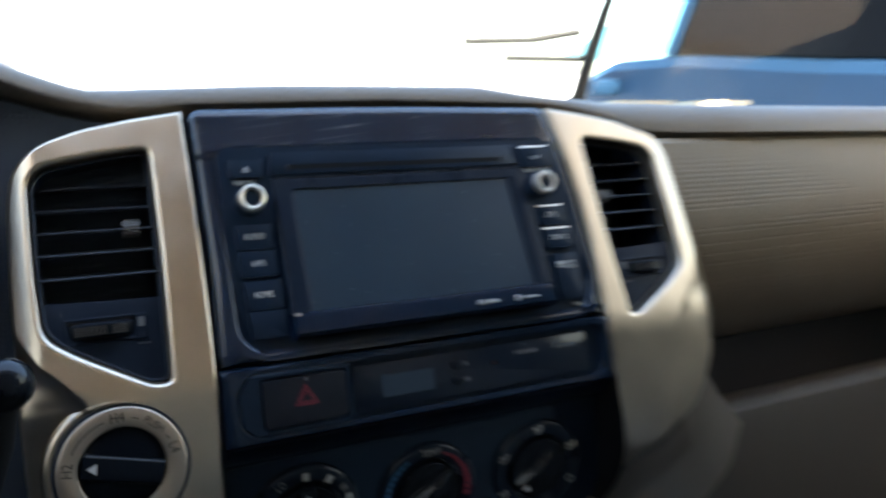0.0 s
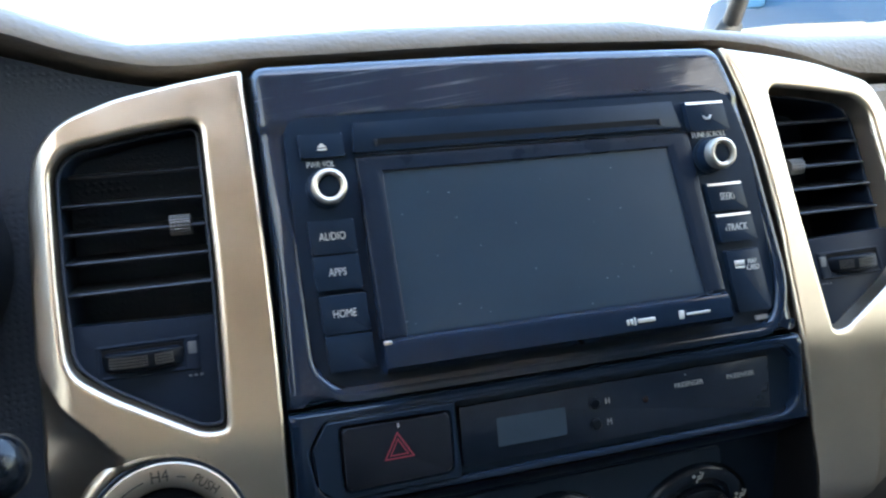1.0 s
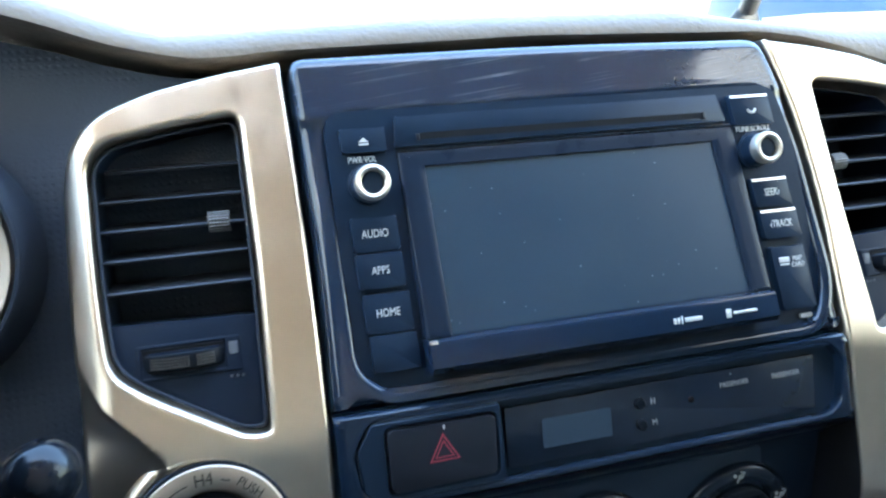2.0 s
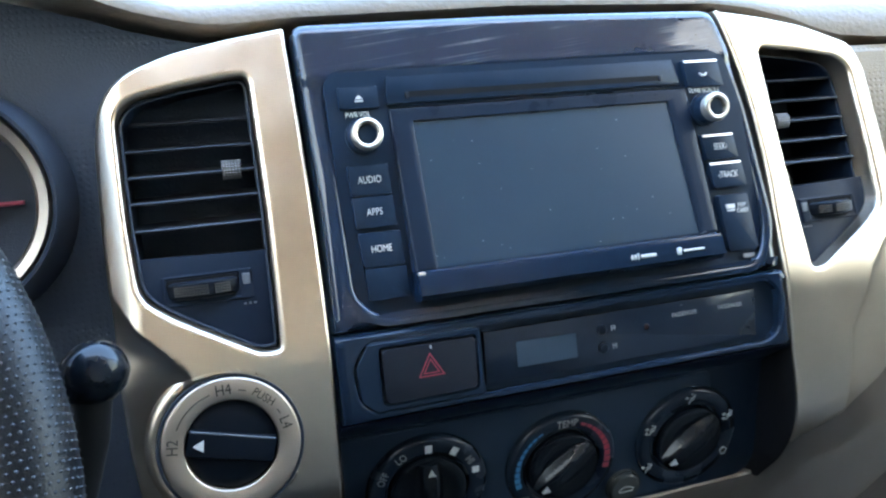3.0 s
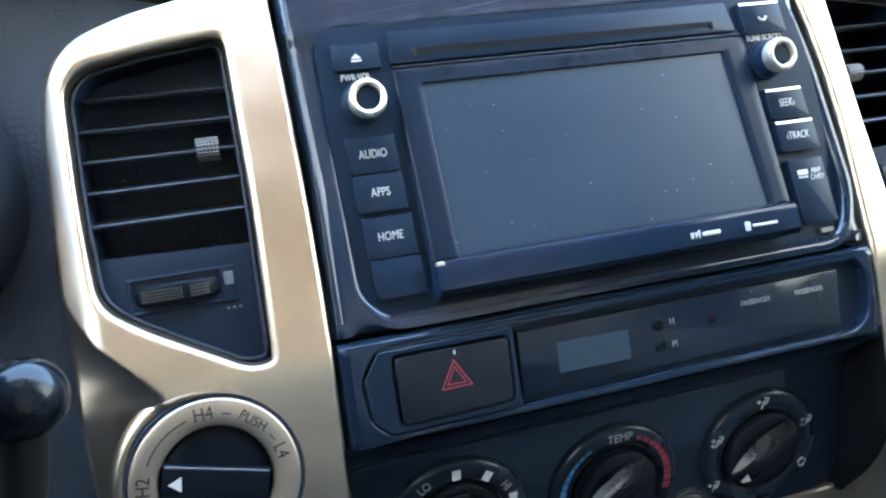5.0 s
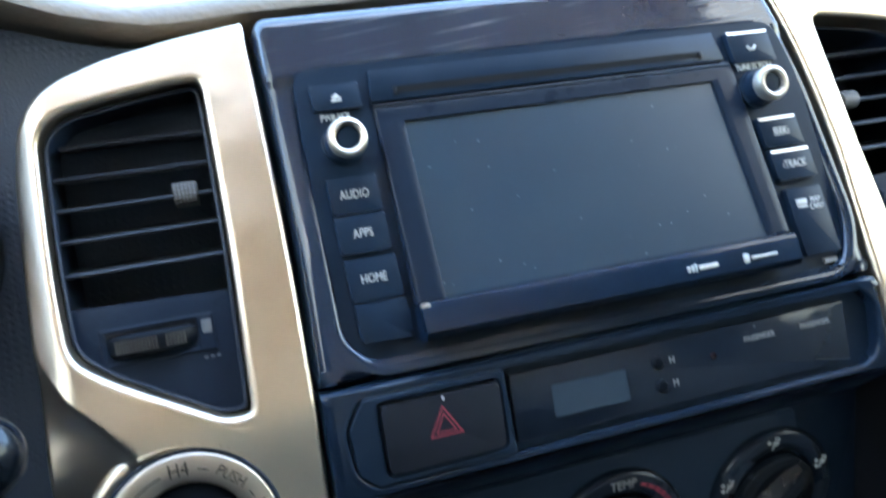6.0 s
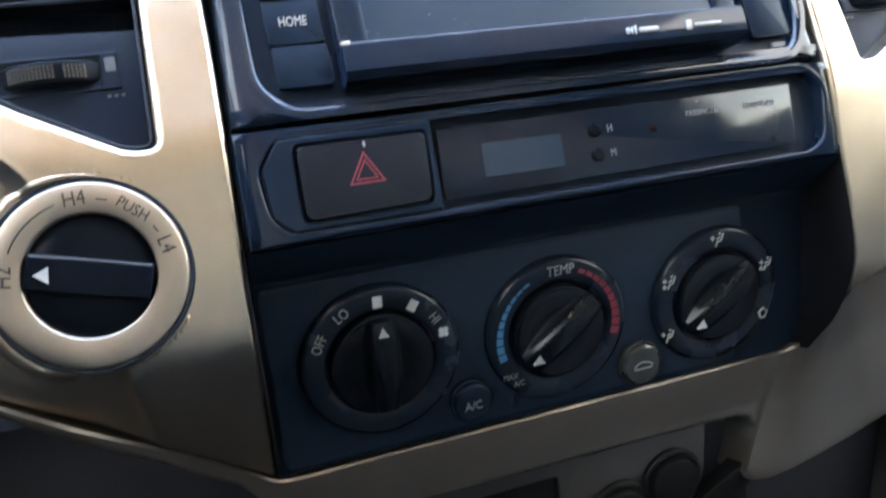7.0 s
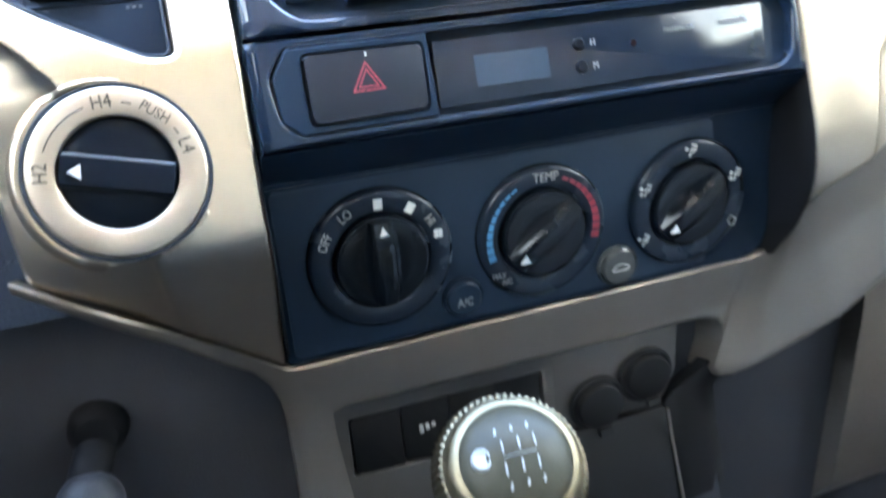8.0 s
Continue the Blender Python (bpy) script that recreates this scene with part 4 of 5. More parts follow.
            for q in range(2):
                part("card_mark", box(95.8, 101.4, face_y(-25) - 1.95, face_y(-25), -25.6 - 2.8 * q, -23.2 - 2.8 * q, 0.3), WHITE, b)
        else:
            zc = (z0 + z1) / 2
            if s:
                words("lettering", s, 3.4, ((x0 + x1) / 2 + 0.5, face_y(zc) - 1.9, zc - 0.3), WHITE, b, squeeze=0.7)
            else:
                part("phone_symbol", tube([(94.0, face_y(49) - 2.0, 49.0), (95.0, face_y(47) - 2.0, 47.5), (97.2, face_y(47) - 2.0, 47.5), (98.2, face_y(49) - 2.0, 49.0)], 0.55, 8), WHITE, b)
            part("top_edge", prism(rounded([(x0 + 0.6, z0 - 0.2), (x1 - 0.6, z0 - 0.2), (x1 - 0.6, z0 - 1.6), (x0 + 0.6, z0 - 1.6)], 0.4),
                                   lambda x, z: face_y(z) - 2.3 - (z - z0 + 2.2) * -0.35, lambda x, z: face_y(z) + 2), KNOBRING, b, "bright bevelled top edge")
    part("serial_mark", box(103, 109.5, face_y(-52) - 0.15, face_y(-52) + 1, -52.6, -50.6), GREY, ob)


radio()


def hazard_switch():
    ob = thing("hazard_switch", (-78, -14, -81), "black hazard light switch with a red triangle", "switch")
    key = [(-100.2, -69.4), (-55.4, -69.8), (-56.4, -93.6), (-100.4, -94.2)]
    b = part("button", prism(rounded(key, 2.2), -17.2, -9, 1.0, 3), HAZARD, ob)
    around_key = rounded([(x + (0.7 if x > -78 else -0.7), z + (0.7 if z > -82 else -0.7)) for x, z in key], 2.6)
    plate = rounded([(-112.5, -76), (-106, -66), (-52.6, -66), (-52.6, -97.6), (-105, -97.6), (-111.5, -92)], 1.0)
    part("bezel", frame_ring(plate, around_key, (-78, -81.7), lambda x, z: -16.2, [(0, 6), (0, 0.6), (0.6, 0)], [(0.8, 0), (0.3, 0.4), (0, 1.2), (0, 5)], 3, 6.0), SATIN, ob, "black surround of the switch")
    for r0, r1 in ((7.4, 6.2), (4.7, 3.7)):
        rows = []
        for k in (0, 1, 2, 0):
            a = radians(90 + 120 * k)
            rows.append([(-78 + r * math.cos(a), -17.32, -81.0 + r * math.sin(a)) for r in (r0, r1)])
        part("warning_triangle", sheet(rows), RED, b)
    part("indicator", box(-77.6, -76.9, -17.4, -16, -72.0, -70.4), WHITE, b)


hazard_switch()


def clock():
    ob = thing("dashboard_clock", (25, -13, -82), "dark clock strip with a blank grey display", "clock")
    strip = part("window_strip", prism(rounded([(-50, -69.2), (103.2, -69.2), (102.3, -94.2), (-50.6, -94.6)], 0.8), lambda x, z: -13.4 - 0.02 * (z + 82), -9, 0.4), STRIP, ob)
    part("indicator_lamp", lathe([(1.5, 0), (1.3, 0.3), (0, 0.4)], (37, -13.7, -79.5), n=16), LENS, strip, "dark red indicator lens, unlit")
    part("display", prism(rounded([(-34.2, -76.2), (-2.4, -76.6), (-2.6, -88.8), (-34.6, -88.6)], 0.6), -13.85, -12), CLOCKGLASS, strip, "blank grey liquid crystal display")
    for s, z in (("H", -77.3), ("M", -86.6)):
        part("push_button", lathe([(2.5, 0), (2.5, 1.4), (2.0, 2.0), (0, 2.1)], (11.6, -13.2, z), n=20), CAP, strip)
        words("lettering", s, 2.8, (18.2, -13.75, z), GREY, strip, squeeze=0.85)
    for x in (58.6, 86.2):
        words("lettering", "PASSENGER", 2.2, (x + 1, -13.8, -76.0), GREY, strip, squeeze=0.9)


clock()

# ---- climate panel ----
UP = Vector((0, -0.355, 1)).normalized()
OUT = Vector((1, 0, 0)).cross(UP)


def on_panel(x, z, out=0.0):
    return Vector((x, climate_y(z), z)) + OUT * out


def spot(centre, u, v, out=0.0):
    return on_panel(*centre) + Vector((u, 0, 0)) + UP * v + OUT * out


def chip(centre, pts, low, high):
    """A small flat shape on the panel, pts in its plane round centre."""
    bm = bmesh.new()
    a = [bm.verts.new(spot(centre, u, v, high)) for u, v in pts]
    b = [bm.verts.new(spot(centre, u, v, low)) for u, v in pts]
    bm.faces.new(a)
    bm.faces.new(b[::-1])
    for i in range(len(pts)):
        j = (i + 1) % len(pts)
        bm.faces.new((a[j], a[i], b[i], b[j]))
    return bm


def around(r, deg, w, h, lean=0.0):
    """A rectangle of width w along and height h across a circle of radius r."""
    t = radians(deg)
    cu, cv = r * math.cos(t), r * math.sin(t)
    ru, rv = math.sin(t + lean), -math.cos(t + lean)
    return [(cu + a * w / 2 * ru - b * h / 2 * rv, cv + a * w / 2 * rv + b * h / 2 * ru) for a, b in ((-1, -1), (1, -1), (1, 1), (-1, 1))]


def seat_icon(ring, centre, u, v, arrow):
    """A seated figure's seat with arrows of air beside it, as small plain strokes."""
    for line in ([(2.6, 2.6), (1.7, -0.6), (-0.2, -0.9), (-0.8, -2.9)], [(1.0, 1.2), (0.2, 0.4), (-0.6, 0.5)]):
        part("symbol", tube([spot(centre, u + a, v + b, 4.75) for a, b in line], 0.34, 6), WHITE, ring)
    part("symbol", lathe([(0.62, 0), (0, 0.2)], spot(centre, u + 0.9, v + 2.7, 4.7), OUT, 10), WHITE, ring)
    for k in range(arrow):
        part("symbol", tube([spot(centre, u - 3.6, v + 1.2 - 2.8 * k, 4.75), spot(centre, u - 2.2, v + 1.0 - 2.8 * k, 4.75)], 0.32, 6), WHITE, ring)
        part("symbol", tube([spot(centre, u - 2.8, v + 2.0 - 2.8 * k, 4.75), spot(centre, u - 1.8, v + 1.0 - 2.8 * k, 4.75), spot(centre, u - 2.8, v + 0.1 - 2.8 * k, 4.75)], 0.28, 6), WHITE, ring)


def climate():
    ob = thing("climate_control", (0, 24, -150), "black climate control panel with three round dials", "climate control")
    outline = rounded([(-122.6, -113), (125, -113), (128.5, -145), (132.5, -166), (129, -182), (120, -189), (-123.6, -189.5)], [1, 1, 8, 8, 8, 6, 1])
    part("panel", prism(outline, lambda x, z: climate_y(z) + 1.4, lambda x, z: climate_y(z) + 16, 0.6), SATIN, ob)
    part("raised_panel", prism(rounded([(-120, -115), (88, -115), (95, -150), (90, -186), (-120, -187.4)], 3), lambda x, z: climate_y(z), lambda x, z: climate_y(z) + 3, 0.5), CLIMATE, ob)
    for c, turn, name in (((-78, -149.5), 90, "fan_dial"), ((-2.5, -152), 37, "temperature_dial"), ((76, -152.5), 38, "airflow_dial")):
        base = on_panel(*c)
        ring = part(name, lathe([(32, -1), (32, 2.2), (31, 3.8), (29.8, 4.5), (23.4, 4.5), (22.0, 3.6), (21.6, 0), (0, 0)], base, OUT, 72), DIAL, ob)
        knob = part("knob", lathe([(20.8, 0), (20.6, 5), (20.0, 6.4), (18.6, 6.8), (10, 5.6), (0, 5.2)], base, OUT, 56), BALL, ring)
        t = radians(turn)
        d, s = Vector((math.cos(t), 0, 0)) + UP * math.sin(t), Vector((-math.sin(t), 0, 0)) + UP * math.cos(t)
        rows = []
        for k in range(25):
            q = -19 + 38 * k / 24
            w, h = 5.2 * (1 - 0.12 * abs(q / 19) ** 3), 12 - 3.0 * abs(q / 19) ** 2.5
            rows.append([base + d * q + s * a * w + OUT * b for a, b in ((-1.5, 5.0), (-1.15, h * 0.72), (-0.95, h - 0.9), (-0.72, h - 0.15), (-0.3, h), (0.3, h), (0.72, h - 0.15), (0.95, h - 0.9), (1.15, h * 0.72), (1.5, 5.0))])
        grip = sheet(rows)
        grip.verts.ensure_lookup_table()
        grip.faces.new(grip.verts[:10])
        grip.faces.new(grip.verts[-10:])
        part("grip", grip, BALL, knob)
        p = {"fan_dial": (0.4, 14.6, 10.7), "temperature_dial": (-11.8, -8.4, 10.9), "airflow_dial": (-12.0, -8.8, 10.8)}[name]
        part("pointer", chip(c, [(p[0] - 2.4, p[1] - 1.8), (p[0] + 2.4, p[1] - 1.8), (p[0], p[1] + 2.6)], p[2] - 3, p[2]), WHITE, knob)
        if name == "fan_dial":
            for deg, s in ((151, "OFF"), (121, "LO"), (33, "HI")):
                a = radians(deg)
                words("lettering", s, 4.0, spot(c, 26.4 * math.cos(a), 26.4 * math.sin(a), 4.7), GREY, ring, Vector((math.sin(a), 0, 0)) - UP * math.cos(a),
                      Vector((math.cos(a), 0, 0)) + UP * math.sin(a), 0.8)
            for deg in (89, 57):
                part("speed_mark", chip(c, around(25.6, deg, 3.6, 4.6), 4.2, 4.7), WHITE, ring)
            for k in range(4):
                a = radians(45 + 90 * k)
                part("fan_symbol", lathe([(1.15, 0), (0, 0.2)], spot(c, 26.6 * math.cos(radians(17)) + 1.3 * math.cos(a), 26.6 * math.sin(radians(17)) + 1.3 * math.sin(a), 4.6), OUT, 10), WHITE, ring)
        elif name == "temperature_dial":
            words("lettering", "TEMP", 4.2, spot(c, 1.2, 26.6, 4.7), GREY, ring, (1, 0, 0), UP, 0.85)
            for k in range(10):
                part("red_mark", chip(c, around(26.6, 66 - 8.6 * k, 3.1, 1.6 + 0.24 * k), 4.2, 4.75), RED, ring)
                part("blue_mark", chip(c, around(26.6, 122 + 8.2 * k, 3.1, 0.8 + 0.28 * k), 4.2, 4.75), BLUE, ring)
            words("lettering", "MAX", 2.6, spot(c, -22.6, -16.6, 4.7), GREY, ring, (1, 0, 0), UP)
            words("lettering", "A/C", 2.6, spot(c, -18.8, -20.2, 4.7), GREY, ring, (1, 0, 0), UP)
        else:
            for u, v, n in ((-2, 27, 1), (24.5, 11, 2), (-25.5, 11.5, 2), (-25.5, -14, 1)):
                seat_icon(ring, c, u, v, n)
            part("symbol", tube([spot(c, 22.4, -12.5, 4.9), spot(c, 24.6, -10.6, 4.9), spot(c, 27, -12.5, 4.9), spot(c, 25.8, -15.4, 4.9), spot(c, 23.6, -15.4, 4.9)], 0.45, 6, True), WHITE, ring)
    for x, z, r, lit in ((-42, -175.5, 8.6, "A/C"), (38.5, -177, 9.6, "")):
        b = part("push_button", lathe([(r + 1.4, 0), (r + 1.2, 1.6), (r + 0.2, 1.8), (r, 1.2), (r - 0.2, 3.0), (r - 1.2, 3.9), (0, 4.3)], on_panel(x, z), OUT, 40), CLEARRING if not lit else SATIN, ob,
                 "smoky recirculation button" if not lit else "")
        if lit:
            words("lettering", "A/C", 3.8, on_panel(x, z - 1.0, 4.4), GREY, b, (1, 0, 0), UP, 0.85)
        else:
            pts = [(-4.6, -0.6), (-3, 1.2), (-0.6, 2.0), (2.2, 1.4), (4.6, 0.2), (4.2, -1.2), (-4.4, -1.4)]
            part("car_symbol", tube([on_panel(x, z, 4.3) + Vector((u, 0, 0)) + UP * v for u, v in pts], 0.4, 6, True), GREY, b)


climate()

# ---- lower console ----
TRIM_TOP = [(-214, -130.5), (-187, -147.5), (-164, -162.5), (-147, -174.5), (-138, -181.5), (-132, -186), (-128, -189), (-125, -190.6), (-122, -191.2), (-118, -191.4), (-114, -191.4), (-110, -191.4),
            (-104, -191.4), (-98, -191.3), (-80, -191.2), (0, -190.6), (80, -190), (98, -189.8), (106, -189.8), (111, -189.7), (115, -189.7), (118, -189.4), (121, -188.8), (124, -187.6),
            (127, -185), (130, -181), (132, -176), (134, -169), (138, -161), (158, -149.5), (191, -132.5), (213, -98)]
TRIM_LOW = [(-214, -135), (-188, -153), (-165, -169), (-150, -182), (-139, -189.5), (-133, -198), (-129.8, -207), (-128.3, -220), (-128.6, -245), (-130, -330), (-98, -330), (-106, -253),
            (-110, -228), (-108.6, -219.6), (-100, -217.4), (0, -218.6), (80, -218.8), (98, -220), (105.4, -222.6), (108.4, -228), (107.6, -236), (104.6, -243), (101, -250), (104, -255),
            (111, -255.4), (122, -252), (136, -246.5), (152, -240), (168, -232), (200, -212), (236, -184), (262, -150)]


def trim_face(x, z, top):
    """Depth of the trim at (x, z), in the row that starts at top: it falls away below, less so past the switches."""
    fall = top[1] - z
    if top[0] < 0:
        y0 = 37.5 + (skin_y(top[1], -1) + 3 - 37.5) * smooth(-118, -140, top[0])
    else:
        y0 = float(np.interp(top[0], (111, 115, 118, 121, 124, 127, 130, 132, 134, 138, 158), (37.5, 37, 36.2, 34.8, 32.6, 29, 24, 19, 13.5, 7, 0))) if top[0] < 158 else skin_y(top[1], 1) + 5
    return y0 + 8 * smooth(180, 215, abs(top[0])) + (0.5 * fall if fall < 25 else 12.5 + 0.25 * (fall - 25))


def lower_trim():
    ob = thing("lower_trim", (0, 40, -200), "satin silver trim along the foot of the console, darkened for shade, framing the switches", "dashboard trim")
    rows, n = [], len(TRIM_TOP)
    for i in range(n - 1):
        for q in range(4):
            a, b = (Vector(e[i]).lerp(Vector(e[i + 1]), q / 4) for e in (TRIM_TOP, TRIM_LOW))
            d = (a - b).normalized()
            stops = [(a, 14), (a, 1.2), (a - d * 1.2, 0)] + [((a - d * 1.2).lerp(b + d * 2.2, k / 14), 0) for k in range(1, 14)] + [(b + d * 2.2, 0), (b + d * 0.9, 0.5), (b + d * 0.2, 1.6), (b, 3.4), (b, 24)]
            rows.append([(c.x, trim_face(c.x, c.y, a) + o, c.y) for c, o in stops])
    part("strip", sheet(rows), SILVER_SHADED, ob)
    part("edge_line", tube([(71.5, 60.6, -266), (74.4, 65.4, -286), (78.5, 71.0, -310), (82, 75.5, -330)], 0.9, 8), SILVER_PALE, ob, "thin pale edge beside the tray")
    rows = [[(x, 63 + 0.25 * (-255 - z) + o, z) for x, o in ((x0, 12), (x0, 0.8), (x0 + 1, 0), (x0 + 10, -0.4), (x0 + 24, 1.6), (x0 + 38, 8), (x0 + 44, 18))]
            for z, x0 in ((-243, 108), (-249, 99), (-255, 86), (-259, 78), (-265, 73), (-286, 75.2), (-310, 79.4), (-332, 83))]
    part("right_upright", sheet(rows), RUBBER, ob, "dark upright beside the tray")


lower_trim()


def switch_bank():
    ob = thing("switch_bank", (0, 50, -245), "dark bank of switch blanks and sockets below the console", "switch panel")
    part("floor", box(-112, 112, 84, 90, -340, -205), DARKTRIM, ob, "dark recess behind the sockets")
    # the plate stands in the opening, with a window for the four switches
    def plate_y(x, z):
        return 57.0 + 0.3 * (-218 - z)
    holes = rounded([(-100.6, -226.6), (1.2, -227.6), (2.4, -246), (3, -262), (-101.4, -258)], 1.4)
    left = rounded([(-116, -214), (8, -214), (8, -340), (-116, -340)], 1.0)
    # Both plates take the darker copy, their shade being in the colour.
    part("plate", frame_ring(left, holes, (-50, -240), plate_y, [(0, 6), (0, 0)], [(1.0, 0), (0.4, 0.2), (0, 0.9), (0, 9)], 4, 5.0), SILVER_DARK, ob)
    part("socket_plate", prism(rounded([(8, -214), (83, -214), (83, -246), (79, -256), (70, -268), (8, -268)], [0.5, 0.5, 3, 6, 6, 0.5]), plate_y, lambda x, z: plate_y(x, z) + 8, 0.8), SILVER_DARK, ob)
    x0 = -99.6
    for k in range(4):
        keyed = rounded([(x0 + 25.2 * k, -227.4), (x0 + 25.2 * k + 24.4, -227.6), (x0 + 25.2 * k + 24.6, -261), (x0 + 25.2 * k, -257.2)], 1.0)
        b = part("switch_blank", prism(keyed, lambda x, z: plate_y(x, z) + 1.2, lambda x, z: plate_y(x, z) + 10, 0.7), RUBBER, ob)
        if k == 2:
            words("lettering", "USB", 4.6, (-37.4, plate_y(0, -238.5) + 0.9, -238.5), GREY, b, up=(0, -0.3, 1), squeeze=0.8)
        if k == 1:
            for q in range(3):
                part("symbol", box(-66 + 3.2 * q, -64 + 3.2 * q, plate_y(0, -241) + 0.6, plate_y(0, -241) + 2, -244 + q, -239.5, 0.3), GREY, b)
    for x, z in ((33, -254), (62.5, -244.5)):
        base = Vector((x, plate_y(x, z) - 1, z))
        s = part("power_socket", lathe([(16.6, 0), (16.6, 1.6), (15.6, 2.8), (14.2, 3.0), (13.8, 1.8), (13.2, 1.8), (13.2, 5.0), (12.4, 6.2), (11, 6.6), (0, 7.2)], base, (0, -1, -0.3), 44), RUBBER, ob, "black capped power socket")
        part("cap_tab", box(x - 4, x + 4, base.y - 7, base.y - 3, z - 17, z - 12.5, 0.8), RUBBER, s)
    part("tray", box(6, 74, 66, 84, -340, -266, 2), RUBBER, ob, "black open tray")


switch_bank()


def gear_lever(c):
    ob = thing("gear_lever", c, "domed metal gear knob with a serrated rim and engraved shift pattern", "gear lever")
    axis = Vector((-0.05, -0.80, 0.60)).normalized()
    r = 24.6
    low = [(r * math.sin(radians(a)), r * math.cos(radians(a))) for a in range(66, 156, 6)]
    knob = part("knob", lathe([(17.6, 15.6), (19.2, 15.3), (20.8, 13.6), (21.9, 11.4)] + low + [(9.5, -24), (9, -34), (0, -34)], c, axis, 72), POLISHED, ob)
    side = axis.cross(Vector((0, 0, 1))).normalized()
    side = side if side.x > 0 else -side
    fwd = axis.cross(side).normalized()
    teeth = bmesh.new()
    for k in range(60):
        a = 2 * math.pi * k / 60
        d, e = side * math.cos(a) + fwd * math.sin(a), fwd * math.cos(a) - side * math.sin(a)
        foot = [teeth.verts.new(Vector(c) + d * u + e * w + axis * h) for u, w, h in ((22.2, -0.8, 10.8), (22.2, 0.8, 10.8), (24.7, 0.8, 1.0), (24.7, -0.8, 1.0))]
        tip = [teeth.verts.new(Vector(c) + d * u + axis * h) for u, h in ((23.5, 10.4), (25.6, 2.0))]
        for f in ((foot[0], foot[1], tip[0]), (foot[1], foot[2], tip[1], tip[0]), (foot[2], foot[3], tip[1]), (foot[3], foot[0], tip[0], tip[1])):
            teeth.faces.new(f)
    part("serrated_rim", teeth, POLISHED, knob)
    dome = part("dome", lathe([(0, 21.2), (4, 20.9), (8, 20.1), (12, 18.6), (15, 17.0), (17, 15.7), (17.7, 14.8)], c, axis, 56), SMOKE, knob, "smoky domed top")

    def at(u, v):
        return Vector(c) + side * u + fwd * v + axis * (21.3 - 0.0185 * (u * u + v * v))
    for u in (-4.6, 0.6, 5.8):
        for low in (1.6, -5.2):
            part("engraving", tube([at(u + 0.12 * (low + 0.9 * k), low + 0.9 * k) for k in range(5)], 0.3, 6), GREY, dome)
    part("engraving", tube([at(-4.8 + 1.3 * k, 0) for k in range(9)], 0.22, 6), MARK, dome)
    for u in (-4.6, 0.6, 5.8):
        for v, e in ((8.4, 1), (-8.4, -1)):
            part("digit_mark", tube([at(u - 0.5, v - 0.9), at(u + 0.1, v + 0.9)], 0.4, 6), GREY, dome)
    part("reverse_badge", lathe([(3.3, -1), (3.3, 0.3), (2.9, 0.8), (2.3, 0.8), (2.1, 0.4), (0, 0.3)], at(-11, 1.5), axis, 28), GREY, dome, "small round grey badge")
    part("shaft", tube([Vector(c) - axis * 30, Vector(c) - axis * 120 + Vector((0, 10, 0)), Vector(c) - axis * 230 + Vector((0, 40, 0))], [7, 7, 8], 16), MATT, ob)


gear_lever((-68.0, -70.0, -218.5))


def brake_handle():
    ob = thing("parking_brake_handle", (-212, 70, -215), "black parking brake handle with a rounded grey end", "handle")
    part("boss", lathe([(0, 8), (9, 7.4), (12.4, 4), (13.4, -2), (13.6, -30), (0, -30)], (-211, 78, -206), (0, -1, -0.25), 32), DARKHOLE, ob)
    part("end_cap", lathe([(8, -16), (13.2, -7), (14.6, 0), (13.6, 5.6), (10.6, 10.2), (6, 13.4), (0, 14.6)], (-217, 60, -234), (0.1, -0.86, 0.5), 36), DARKTRIM, ob, "grey rounded end")
    part("stem", tube([(-211, 82, -208), (-219, 62, -230)], 9, 20), DARKHOLE, ob)


brake_handle()

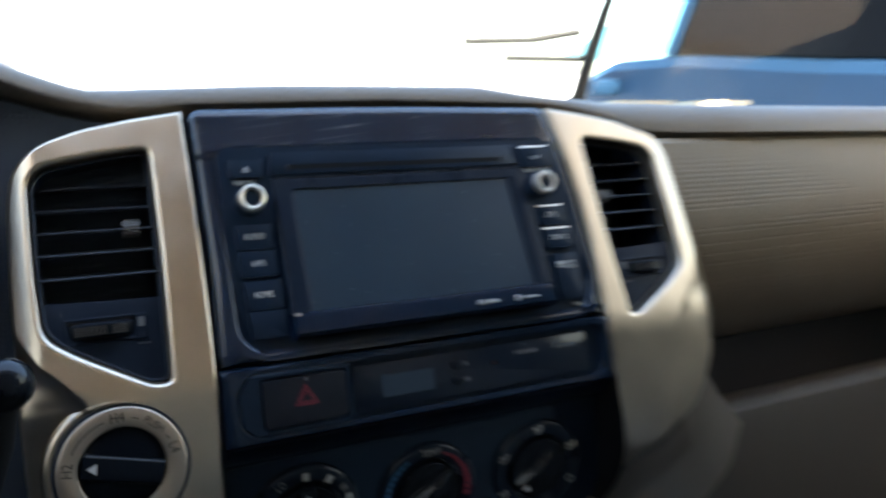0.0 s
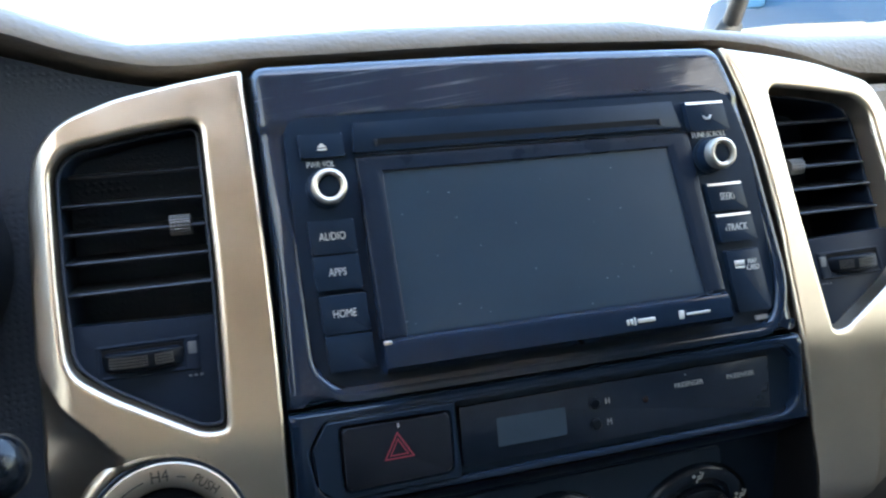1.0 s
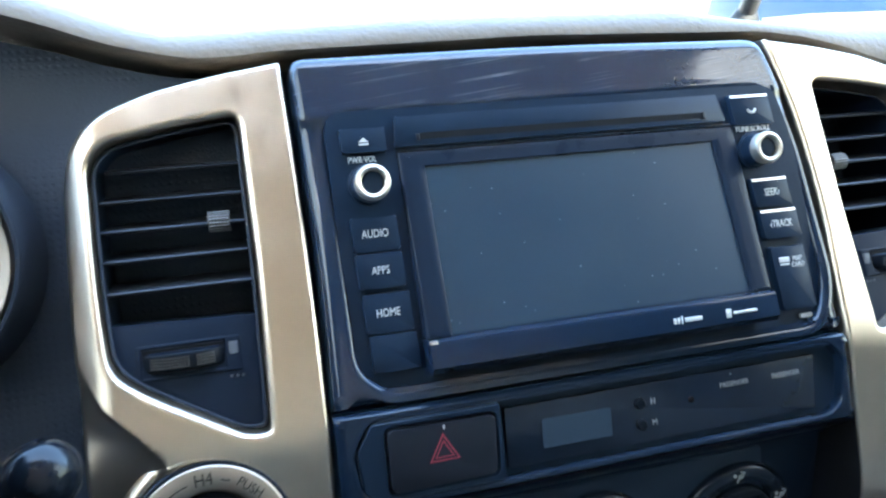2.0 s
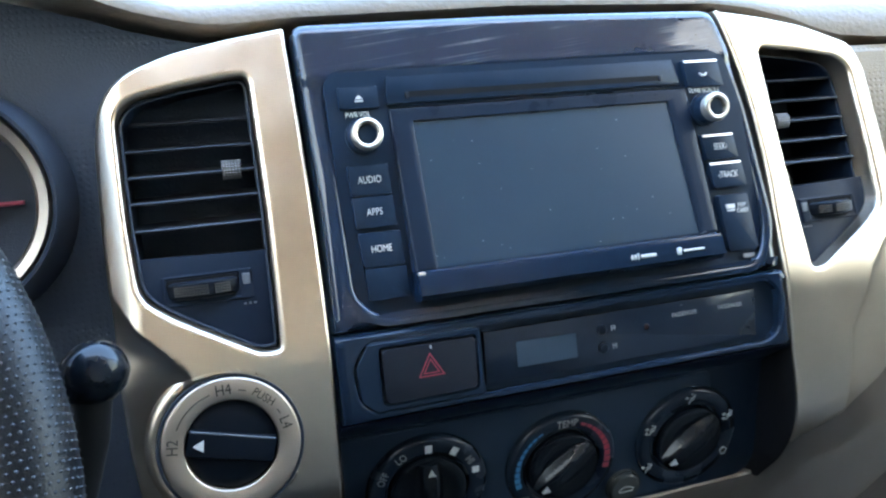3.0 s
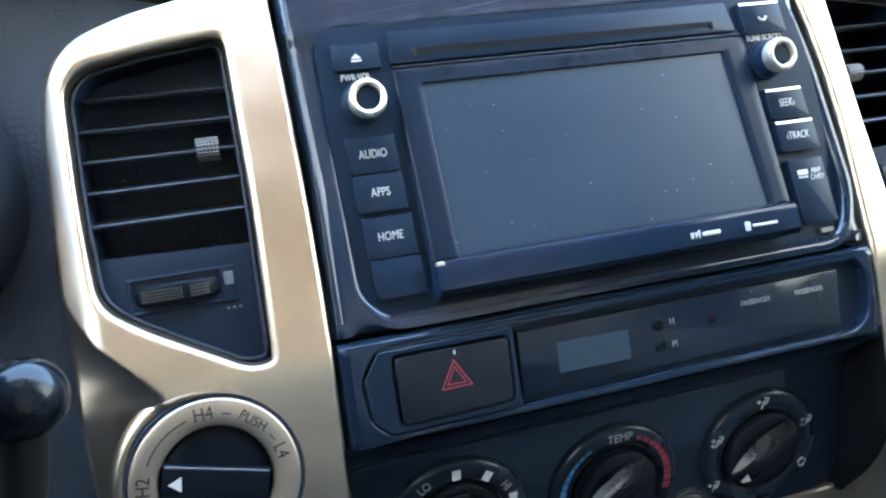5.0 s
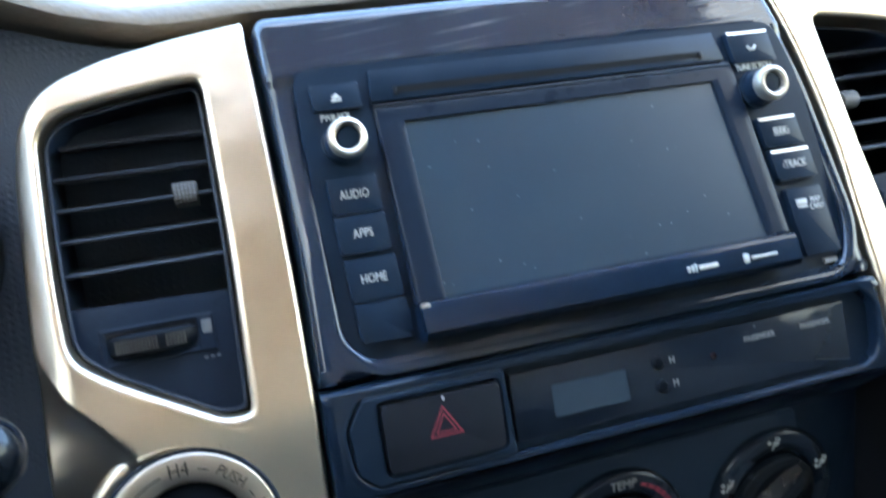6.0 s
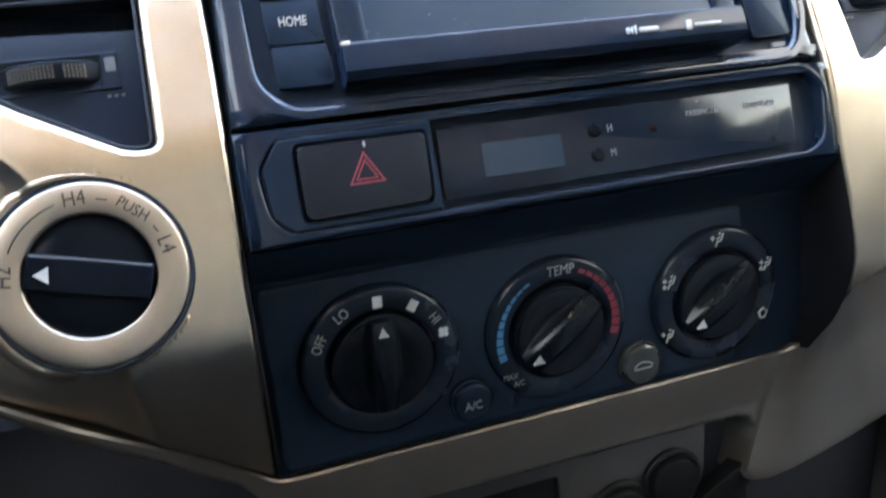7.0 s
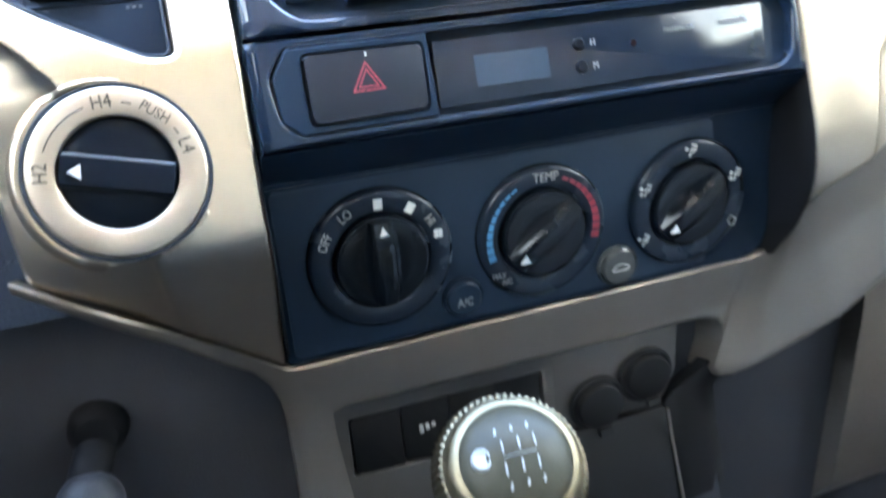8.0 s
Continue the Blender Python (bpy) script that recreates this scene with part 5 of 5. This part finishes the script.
# ---- driver's side ----
def steering_wheel():
    c = Vector((-408, -110, -88))
    ob = thing("steering_wheel", c, "black perforated leather steering wheel rim", "steering wheel")
    nrm = Vector((0.0, -0.94, 0.28)).normalized()
    u = Vector((1, 0, 0))
    v = nrm.cross(u) * -1
    pts = [c + u * 184 * math.cos(2 * math.pi * k / 96) + v * 184 * math.sin(2 * math.pi * k / 96) for k in range(96)]
    rim = part("rim", tube(pts, 15.5, 24, True), LEATHER, ob)
    dots = bmesh.new()
    for k in range(104):
        a = radians(-40 + 80 * k / 103)
        d = u * math.cos(a) + v * math.sin(a)
        along = v * math.cos(a) - u * math.sin(a)
        for q in range(38):
            b = 2 * math.pi * (q + 0.5 * (k % 2)) / 38
            out, side = d * math.cos(b) + nrm * math.sin(b), nrm * math.cos(b) - d * math.sin(b)
            p = c + d * 184 + out * 15.42
            quad = [dots.verts.new(p + along * e * 0.66 + side * f * 0.66) for e, f in ((1, 0), (0, 1), (-1, 0), (0, -1))]
            top = dots.verts.new(p + out * 0.42)
            for e in range(4):
                dots.faces.new((quad[e], quad[(e + 1) % 4], top))
    part("dimple_pattern", dots, LEATHER_DOTS, rim, "raised dots pressed in the leather")
    part("hub", lathe([(0, 20), (50, 14), (70, 0), (72, -30), (0, -40)], c - nrm * 20, nrm, 40), MATT, ob)
    for a in (8, 172, 270):
        t = radians(a)
        d = u * math.cos(t) + v * math.sin(t)
        part("spoke", tube([c + d * 60 - nrm * 18, c + d * 120 - nrm * 12, c + d * 176], [16, 12, 10], 14), MATT, ob)


steering_wheel()


def wiper_stalk():
    c = Vector((-208, -68, -51))
    ob = thing("wiper_stalk", c, "black wiper stalk with a round glossy end", "stalk")
    axis = Vector((0.8, -0.35, 0.45)).normalized()
    part("end_cap", lathe([(0, 11.2), (4, 10.5), (7.4, 8.4), (10, 5), (11.1, 0), (10.3, -4.5), (8.4, -8.4), (6.5, -11), (0, -11)], c + Vector((-0.8, 0, -0.8)), axis, 40), BALL, ob)
    part("arm", tube([c + Vector((-2, 1, -5)), c + Vector((-6, 4, -24)), c + Vector((-20, 14, -62)), Vector((-330, 20, -170))], [6.5, 6.5, 8, 12], 16), RUBBER, ob)
    part("column_shroud", tube([Vector((-392, -110, -165)), Vector((-392, 60, -190))], [58, 66], 32), MATT, ob, "black steering column shroud")


wiper_stalk()


def gauge():
    c = (-280, 34, 16)
    ob = thing("instrument_gauge", c, "round dashboard gauge with a silver ring and red needle", "gauge")
    part("outer_rim", lathe([(56, 0), (53, 14), (50.5, 20), (49, 20), (47.6, 14), (47, 0)], c, n=80), MATT, ob)
    part("ring", lathe([(47.6, 8), (47.4, 15.5), (46.4, 17), (42.5, 15.5), (40.5, 12), (39.5, 2)], c, n=80), SILVER_PALE, ob)
    face = part("face", lathe([(42, 1.5), (0, 1.5)], c, n=64), MATT, ob)
    part("needle", box(-270, -246, 28.5, 31.5, 14.2, 16, 0.3), RED, face)


gauge()
